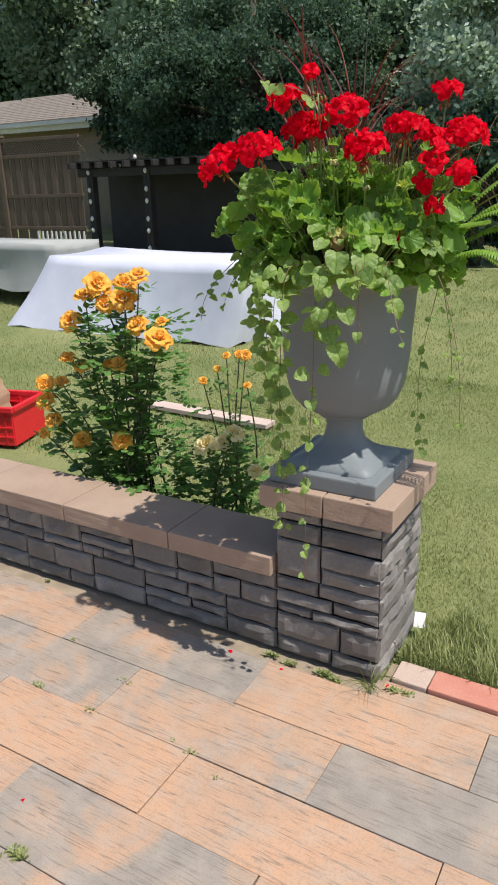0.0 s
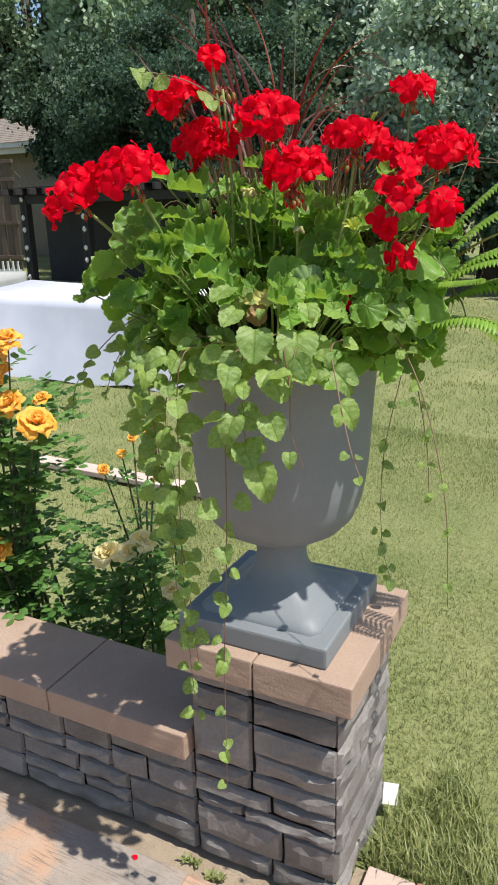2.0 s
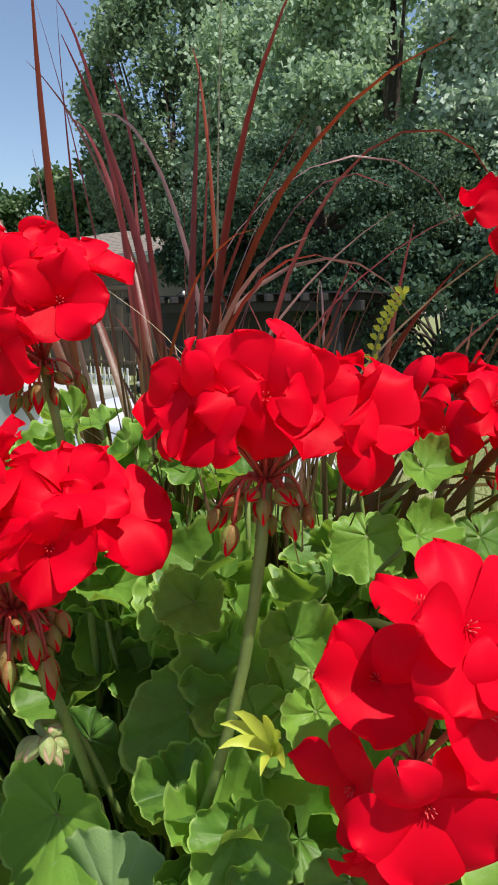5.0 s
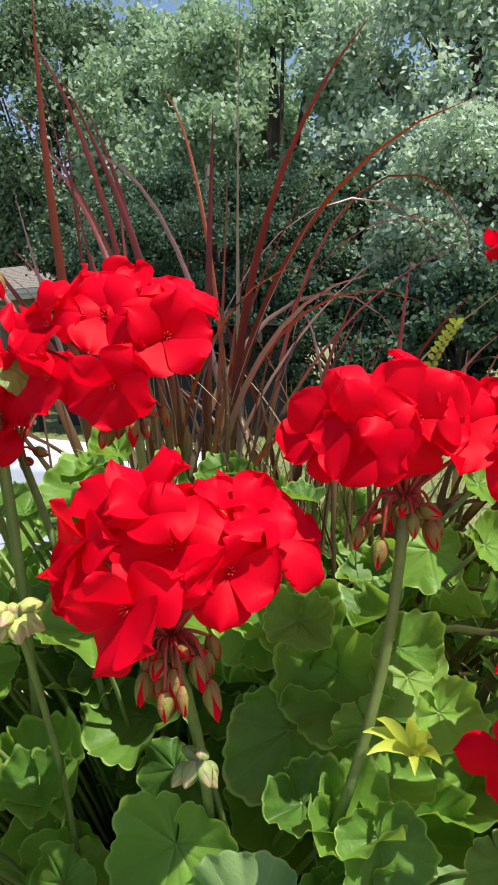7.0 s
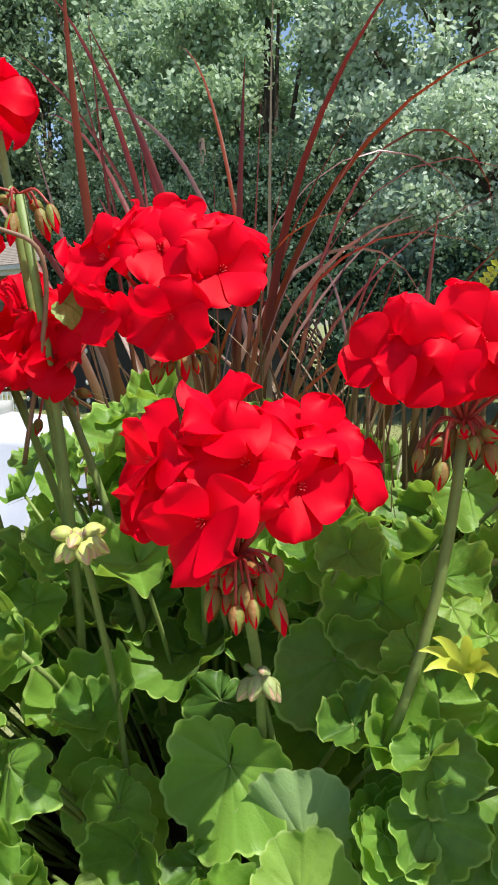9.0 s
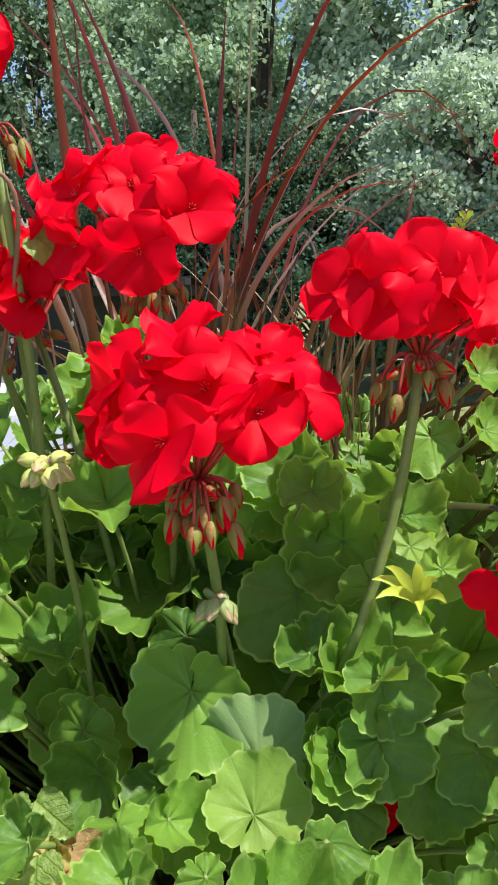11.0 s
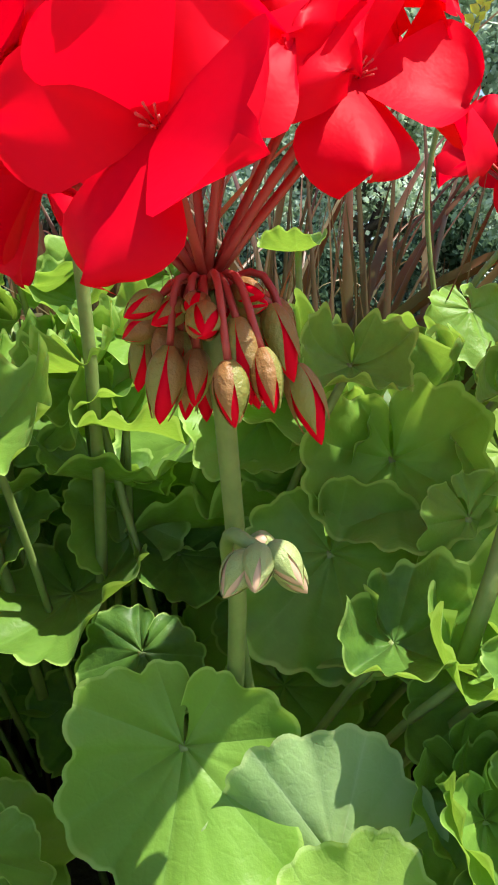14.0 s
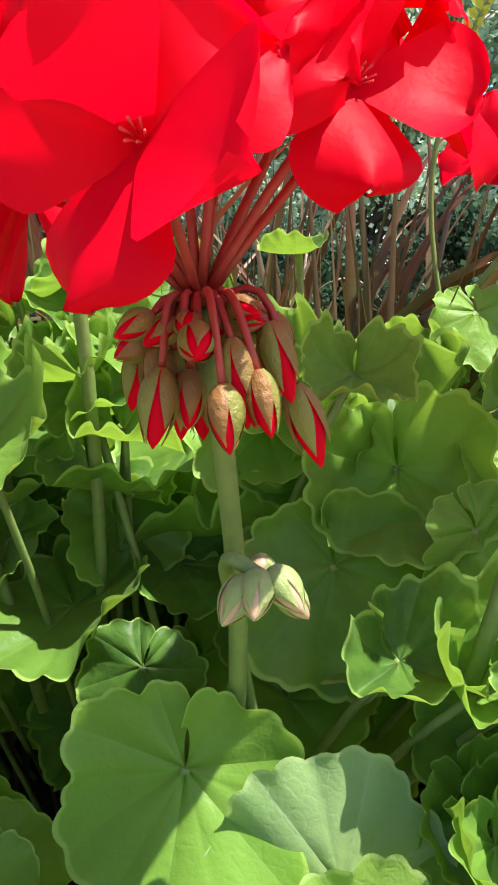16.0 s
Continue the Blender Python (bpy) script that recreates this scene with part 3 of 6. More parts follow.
def petal_mesh(seed, length, width, curl):
    """A broad rounded petal that leaves the flower's middle along x, opens flat or folds along its middle, and waves at its margin."""
    rnd = random.Random(seed)
    p1, p2, p3 = (rnd.uniform(0, 6.28) for _ in range(3))
    roll, dish = rnd.uniform(-0.2, 0.2), rnd.uniform(-0.34, 0.3)
    wave = rnd.uniform(0.5, 1.25)
    vs, fs, n, w = [], [], 12, 11
    for i in range(n + 1):
        q = math.sin(math.pi / 2 * i / n)
        half = width / 2 * (0.12 + 0.88 * min(1, q / 0.66) ** 0.9) * math.sqrt(max(0.004, 1 - max(0, (q - 0.52) / 0.482) ** 2.4))
        for k in range(w):
            s = k / (w - 1) * 2 - 1
            x = length * (q - 0.05 * q * q * s * s + 0.02 * q ** 5 * math.sin(4 * s + p3))
            z = length * (0.30 * q - curl * q ** 2.6 + dish * s * s * q ** 1.4 * (1.25 - 0.7 * q) + roll * s * q * q)
            z += wave * length * q * q * (0.06 * math.sin(3.4 * s + p1) + 0.05 * math.sin(5.0 * q + 2.4 * s + p2)) + length * 0.006 * math.sin(13 * s + p2) * q + wave * length * 0.04 * q ** 5 * math.sin(7 * s + p1)
            vs.append((x, s * half, z))
    for i in range(n):
        for k in range(w - 1):
            a = i * w + k
            fs.append((a, a + 1, a + w + 1, a + w))
    return vs, fs


def blossom_mesh(seed):
    """Five petals, the upper two narrower and more upright, round a tuft of stamens."""
    rnd = random.Random(seed)
    pieces = []
    cupped = rnd.uniform(0.0, 0.55)
    for k in range(5):
        upper = k in (0, 1)
        v, f = petal_mesh(seed * 7 + k, 0.0265 * rnd.uniform(0.9, 1.1), (0.0240 if upper else 0.0300) * rnd.uniform(0.92, 1.12), rnd.uniform(0.1, 0.75))
        m = Matrix.Rotation(2 * math.pi * k / 5 + rnd.uniform(-0.14, 0.14), 4, "Z") @ Matrix.Rotation(rnd.uniform(-0.32, 0.32), 4, "X") @ Matrix.Rotation(rnd.uniform(-0.4, 0.25) - cupped - (0.15 if upper else 0), 4, "Y")
        pieces.append(([m @ Vector(p) for p in v], f))
    red = sum(len(f) for _, f in pieces)
    for k in range(6):
        a = k * 1.05
        pieces.append(tube([(0.0008 * math.cos(a), 0.0008 * math.sin(a), 0.001), (0.0012 * math.cos(a), 0.0012 * math.sin(a), 0.003), (0.0019 * math.cos(a), 0.0019 * math.sin(a), 0.0052)], [0.00018, 0.00018, 0.0003], 4))
    me = mesh_of("blossom", *joined(pieces))
    me.materials.append(PETAL)
    me.materials.append(STAMEN)
    me.polygons.foreach_set("material_index", [0] * red + [1] * (len(me.polygons) - red))
    return me


BLOSSOMS = [blossom_mesh(s) for s in range(12)]


def bud_mesh(length, width, seed, cover=0.72, sepal=None, petal=None):
    """A nodding bud: a smooth pointed core of rolled petals in five lance-shaped sepals."""
    rnd = random.Random(seed)

    def girth(q):
        return width / 2 * (math.sin(math.pi * min(1.0, 0.05 + 0.95 * q) ** 0.8) ** 0.8 if q < 0.999 else 0.0) + 0.0001
    core = tube([(0, 0, -q / 14 * length) for q in range(15)], [girth(q / 14) * 0.93 for q in range(15)], 14)
    pieces = [core]
    red = len(core[1])
    for s in range(5):
        a0, end, wide = 2 * math.pi * s / 5 + rnd.uniform(-0.15, 0.15), cover * rnd.uniform(0.85, 1.12), rnd.uniform(0.62, 0.74)
        vs, fs = [], []
        for i in range(11):
            q = min(1.0, end * i / 10)
            half = wide * (1 - (i / 10) ** 2.4) + 0.02
            for k in range(5):
                a = a0 + half * (k / 2 - 1)
                r = girth(q) * 1.05 + 0.00025 + (0.0006 * (i / 10) ** 4 if cover < 0.95 else 0) - 0.00025 * abs(k / 2 - 1)
                vs.append((r * math.cos(a), r * math.sin(a), -q * length))
        for i in range(10):
            for k in range(4):
                c = i * 5 + k
                fs.append((c, c + 1, c + 6, c + 5))
        pieces.append((vs, fs))
    me = mesh_of("bud", *joined(pieces))
    me.materials.append(petal or PETAL)
    me.materials.append(sepal or SEPAL)
    me.polygons.foreach_set("material_index", [0] * red + [1] * (len(me.polygons) - red))
    return me


BUDS = [bud_mesh(0.0145, 0.0066, 1, 0.88), bud_mesh(0.0125, 0.0064, 2, 0.97), bud_mesh(0.0175, 0.0070, 3, 0.75), bud_mesh(0.0105, 0.0064, 4, 0.98)]


def flower_head(hub, foot, axis=(0, 0, 1), radius=0.042, blossoms=16, buds=8, spread=1.36, seed=1, florets=()):
    """One umbel: a stalk, fanned red pedicels, open blossoms over the top and nodding buds beneath."""
    rnd = random.Random(seed)
    hub, foot = Vector(hub), Vector(foot)
    ax = Vector(axis).normalized()
    turn = ax.to_track_quat("Z", "Y").to_matrix()
    o = -geranium.location
    head = part("flower_head", mesh_of("flower_head", *tube([p + o for p in bent(hub + (foot - hub) * (1.75 if hub.z - foot.z < 0.12 else 1.15), hub, 0.006, 6, (1, 0.2, 0))], 0.0027, 8)), STEM, geranium, "scarlet flower head on a green stalk")
    pedicels = []
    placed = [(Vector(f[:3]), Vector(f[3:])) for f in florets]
    count = 0 if placed else max(3, round(blossoms * 0.66)) if blossoms > 4 else blossoms
    for i in range(count):
        q = (i + 0.35) / count
        th = spread * math.sqrt(q) * rnd.uniform(0.92, 1.08)
        ph = i * 2.39996 + rnd.uniform(-0.25, 0.25) + seed
        d = turn @ Vector((1.15 * math.sin(th) * math.cos(ph), 1.15 * math.sin(th) * math.sin(ph), math.cos(th) * 0.85))
        at = hub + d * radius * rnd.uniform(0.86, 1.04) + ax * 0.012
        placed.append((at, (d.normalized() + 0.12 * ax + 0.2 * Vector((rnd.uniform(-1, 1), rnd.uniform(-1, 1), rnd.uniform(-0.6, 1)))).normalized()))
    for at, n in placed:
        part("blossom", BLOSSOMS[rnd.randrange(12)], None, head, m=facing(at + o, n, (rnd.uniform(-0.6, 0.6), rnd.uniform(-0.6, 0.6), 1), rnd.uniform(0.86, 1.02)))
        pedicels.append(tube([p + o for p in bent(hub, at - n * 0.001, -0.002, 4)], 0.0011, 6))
    for i in range(buds):
        ph = i * 2.39996 + seed
        side = Vector((math.cos(ph), math.sin(ph), 0))
        if i % 3 == 0:
            top = hub + side * rnd.uniform(0.005, 0.011) + Vector((0, 0, rnd.uniform(-0.007, 0.0)))
            lean = Vector((-side.x, -side.y, rnd.uniform(0.1, 0.5)))
        else:
            top = hub + side * rnd.uniform(0.006, 0.020) + Vector((0, 0, -rnd.uniform(0.002, 0.017)))
            lean = Vector((-side.x * 0.28, -side.y * 0.28, 1))
        part("bud", BUDS[3 if i % 3 == 0 else rnd.randrange(3)], None, head, "drooping red-tipped green bud", m=facing(top + o, lean, (rnd.uniform(-1, 1), 0.3, 0.1), rnd.uniform(0.8, 1.08)))
        pedicels.append(tube([p + o for p in through_points([hub, hub + side * 0.5 * (top - hub).length + Vector((0, 0, 0.002)), top], 4)], 0.0008, 6))
    part("flower_stalk", mesh_of("flower_stalk", *joined(pedicels)), REDSTEM, head, "thin red flower stalks")
    return head


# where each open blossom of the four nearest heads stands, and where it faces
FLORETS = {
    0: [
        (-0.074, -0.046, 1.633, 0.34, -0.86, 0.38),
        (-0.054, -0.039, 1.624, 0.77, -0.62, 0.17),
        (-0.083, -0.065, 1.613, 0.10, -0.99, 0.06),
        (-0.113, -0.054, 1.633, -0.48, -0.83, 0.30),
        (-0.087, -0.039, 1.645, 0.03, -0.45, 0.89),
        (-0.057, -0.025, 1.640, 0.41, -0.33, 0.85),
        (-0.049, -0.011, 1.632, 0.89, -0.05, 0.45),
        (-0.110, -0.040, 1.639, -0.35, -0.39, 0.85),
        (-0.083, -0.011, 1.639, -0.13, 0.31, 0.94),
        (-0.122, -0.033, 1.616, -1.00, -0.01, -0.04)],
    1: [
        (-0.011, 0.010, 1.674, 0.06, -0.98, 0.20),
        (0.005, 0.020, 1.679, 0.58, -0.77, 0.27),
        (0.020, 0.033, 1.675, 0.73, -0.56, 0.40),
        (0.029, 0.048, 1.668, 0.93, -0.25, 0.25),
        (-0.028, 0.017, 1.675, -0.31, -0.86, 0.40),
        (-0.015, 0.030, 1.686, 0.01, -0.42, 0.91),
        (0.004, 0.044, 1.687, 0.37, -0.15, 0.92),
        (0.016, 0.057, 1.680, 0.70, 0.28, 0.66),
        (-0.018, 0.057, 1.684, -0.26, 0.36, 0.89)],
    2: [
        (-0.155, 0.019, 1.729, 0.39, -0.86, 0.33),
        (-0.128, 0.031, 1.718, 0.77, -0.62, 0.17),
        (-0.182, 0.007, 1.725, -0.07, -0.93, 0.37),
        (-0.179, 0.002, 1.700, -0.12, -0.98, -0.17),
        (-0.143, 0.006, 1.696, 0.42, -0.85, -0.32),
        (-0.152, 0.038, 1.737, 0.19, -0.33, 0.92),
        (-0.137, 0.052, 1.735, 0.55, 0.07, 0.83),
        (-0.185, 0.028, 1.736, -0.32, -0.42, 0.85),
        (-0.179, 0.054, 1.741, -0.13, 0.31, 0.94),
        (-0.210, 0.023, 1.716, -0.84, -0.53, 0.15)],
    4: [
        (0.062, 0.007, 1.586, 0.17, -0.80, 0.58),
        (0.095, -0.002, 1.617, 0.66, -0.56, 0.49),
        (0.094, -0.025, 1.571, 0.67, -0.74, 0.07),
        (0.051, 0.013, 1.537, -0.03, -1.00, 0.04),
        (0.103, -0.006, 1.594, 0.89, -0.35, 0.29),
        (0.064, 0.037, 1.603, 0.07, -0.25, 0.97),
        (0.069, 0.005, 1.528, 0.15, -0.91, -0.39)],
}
HEADS = [
    # hub, foot, axis, radius, blossoms, buds
    ((-0.086, -0.035, 1.588), (-0.103, 0.006, 1.49), (-0.05, 0.05, 1.0), 0.042, 19, 32),
    ((-0.002, 0.030, 1.643), (-0.030, 0.024, 1.50), (0.05, 0.25, 1.0), 0.040, 14, 14),
    ((-0.162, 0.045, 1.685), (-0.185, 0.09, 1.48), (-0.05, -0.1, 1.0), 0.051, 24, 12),
    ((-0.262, 0.055, 1.650), (-0.22, 0.08, 1.45), (-0.2, -0.3, 1.0), 0.044, 17, 4),
    ((0.078, 0.006, 1.560), (0.02, 0.06, 1.42), (0.3, -0.3, 0.9), 0.038, 13, 5),
    ((0.140, 0.040, 1.545), (0.03, 0.05, 1.42), (0.6, -0.5, 0.6), 0.026, 6, 3),
    ((-0.325, -0.155, 1.605), (-0.30, -0.04, 1.42), (-0.05, -0.35, 1.0), 0.048, 22, 5),
    ((-0.425, -0.165, 1.570), (-0.34, -0.03, 1.42), (-0.35, -0.5, 0.85), 0.046, 18, 4),
    ((-0.318, -0.005, 1.728), (-0.30, 0.05, 1.45), (-0.1, -0.3, 1.0), 0.042, 15, 4),
    ((-0.285, 0.030, 1.665), (-0.28, 0.1, 1.45), (-0.1, -0.4, 0.9), 0.040, 14, 4),
    ((0.026, 0.275, 1.752), (0.00, 0.25, 1.45), (0.1, -0.1, 1.0), 0.028, 9, 6),
    ((0.118, 0.140, 1.630), (0.03, 0.18, 1.42), (0.3, -0.3, 1.0), 0.046, 19, 6),
    ((0.010, 0.240, 1.625), (-0.02, 0.27, 1.42), (0.1, -0.2, 1.0), 0.038, 12, 4),
]
for i, (hub, foot, axis, radius, nb, buds) in enumerate(HEADS):
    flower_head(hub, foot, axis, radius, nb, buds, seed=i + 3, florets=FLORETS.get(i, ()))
# two heads with a few open blossoms only
flower_head((-0.257, 0.010, 1.800), (-0.25, 0.04, 1.5), (0, -0.3, 1), 0.008, 2, 0, seed=31)
flower_head((-0.233, -0.001, 1.762), (-0.24, 0.03, 1.5), (0, -0.3, 1), 0.010, 0, 7, seed=33)
flower_head((0.085, 0.030, 1.488), (0.06, 0.06, 1.42), (0.2, -0.6, -0.4), 0.010, 2, 1, seed=32)

# leaves that the camera comes close to
HIGH_LEAVES = [
    # place, normal, tip, width, kind
    ((-0.114, 0.002, 1.458), (0.14, -0.91, 0.40), (-0.09, -0.22, -0.97), 0.089, 0),
    ((-0.069, -0.002, 1.429), (0.28, -0.91, 0.29), (-0.58, 0.02, 0.81), 0.078, 6),
    ((-0.062, -0.024, 1.417), (0.31, -0.74, 0.61), (0.30, 0.26, 0.92), 0.062, 7),
    ((-0.054, 0.029, 1.482), (0.16, -0.50, 0.85), (0.69, 0.03, -0.72), 0.050, 4),
    ((-0.057, 0.087, 1.528), (0.13, -0.89, 0.44), (0.10, -0.17, -0.98), 0.080, 2),
    ((-0.078, 0.065, 1.498), (0.09, -0.92, 0.38), (0.20, -0.15, -0.97), 0.088, 5),
    ((-0.035, 0.023, 1.442), (0.34, -0.65, 0.68), (0.31, -0.11, -0.94), 0.050, 2),
    ((-0.030, 0.043, 1.458), (0.33, -0.88, 0.33), (0.20, -0.15, -0.97), 0.057, 3),
    ((-0.150, -0.035, 1.419), (0.09, -0.92, 0.38), (-0.27, -0.26, -0.93), 0.062, 2),
    ((-0.176, -0.016, 1.426), (0.04, -0.96, 0.29), (-0.39, -0.28, -0.88), 0.062, 3),
    ((-0.120, -0.022, 1.413), (0.42, -0.85, 0.32), (0.29, -0.12, -0.95), 0.054, 5),
    ((-0.196, 0.038, 1.547), (0.15, -0.47, 0.87), (0.35, -0.10, -0.93), 0.065, 4),
    ((-0.188, 0.098, 1.562), (0.29, -0.66, 0.69), (0.44, -0.07, -0.89), 0.064, 2),
    ((-0.165, 0.090, 1.544), (0.34, -0.42, 0.84), (0.64, 0.00, -0.77), 0.060, 4),
    ((-0.195, -0.011, 1.474), (0.14, -0.41, 0.90), (0.22, -0.14, -0.97), 0.050, 4),
    ((-0.018, 0.092, 1.529), (0.27, -0.56, 0.78), (0.22, -0.14, -0.97), 0.055, 7),
    ((-0.022, 0.061, 1.484), (0.24, -0.41, 0.88), (0.52, -0.04, -0.85), 0.054, 2),
    ((-0.150, 0.055, 1.460), (0.24, -0.93, 0.29), (-0.30, -0.26, -0.92), 0.059, 3),
]
MIDDLE_LEAVES = [
    ((-0.218, -0.048, 1.451), (0.02, -0.78, 0.63), (-0.26, -0.31, -0.91), 0.058, 2),
    ((-0.241, -0.019, 1.507), (-0.00, -0.74, 0.68), (-0.17, -0.28, -0.94), 0.059, 1),
    ((-0.221, 0.007, 1.462), (0.19, -0.38, 0.91), (0.57, 0.04, -0.82), 0.077, 4),
    ((-0.252, 0.025, 1.550), (0.53, -0.41, 0.74), (-0.17, -0.28, -0.94), 0.046, 4),
    ((-0.268, 0.022, 1.516), (0.32, -0.74, 0.59), (0.04, -0.21, -0.98), 0.055, 5),
    ((-0.036, -0.056, 1.414), (0.34, -0.66, 0.67), (0.04, -0.21, -0.98), 0.047, 2),
    ((-0.013, -0.033, 1.406), (0.50, -0.66, 0.57), (0.33, -0.08, -0.94), 0.047, 4),
    ((-0.175, -0.092, 1.432), (0.18, -0.63, 0.75), (-0.17, -0.28, -0.94), 0.057, 2),
    ((-0.176, -0.112, 1.418), (0.11, -0.73, 0.67), (-0.17, -0.28, -0.94), 0.045, 1),
    ((-0.010, 0.013, 1.453), (0.52, -0.70, 0.49), (0.24, -0.13, -0.96), 0.057, 5),
    ((-0.021, 0.001, 1.421), (0.53, -0.75, 0.39), (0.14, -0.17, -0.98), 0.052, 3),
    ((-0.102, -0.026, 1.400), (0.35, -0.85, 0.40), (0.24, -0.13, -0.96), 0.059, 3),
    ((-0.066, -0.007, 1.395), (0.36, -0.88, 0.30), (0.04, -0.21, -0.98), 0.066, 3),
    ((-0.195, 0.005, 1.409), (0.36, -0.88, 0.30), (-0.17, -0.28, -0.94), 0.084, 3),
    ((-0.213, 0.017, 1.420), (0.26, -0.90, 0.35), (-0.17, -0.28, -0.94), 0.072, 5),
    ((-0.068, 0.060, 1.565), (0.33, -0.60, 0.73), (-0.08, -0.27, -0.96), 0.045, 2),
    ((-0.019, 0.078, 1.552), (0.41, -0.55, 0.73), (0.45, 0.14, -0.88), 0.044, 4),
    ((-0.031, 0.061, 1.513), (0.72, -0.64, 0.26), (0.27, -0.01, -0.96), 0.053, 3),
    ((-0.013, 0.023, 1.480), (0.61, -0.65, 0.45), (0.18, -0.08, -0.98), 0.057, 5),
    ((0.008, 0.056, 1.532), (0.46, -0.61, 0.65), (0.37, 0.08, -0.92), 0.043, 2),
    ((0.045, 0.023, 1.486), (0.61, -0.65, 0.46), (0.27, -0.01, -0.96), 0.050, 3),
    ((0.001, 0.185, 1.622), (0.35, -0.46, 0.82), (0.48, 0.17, -0.86), 0.044, 2),
    ((0.010, 0.159, 1.590), (0.49, -0.48, 0.72), (0.59, 0.27, -0.76), 0.045, 2),
    ((0.031, 0.199, 1.583), (0.58, -0.60, 0.55), (0.27, -0.01, -0.96), 0.055, 3),
    ((-0.026, 0.168, 1.581), (0.53, -0.71, 0.46), (0.10, -0.14, -0.98), 0.056, 3),
]
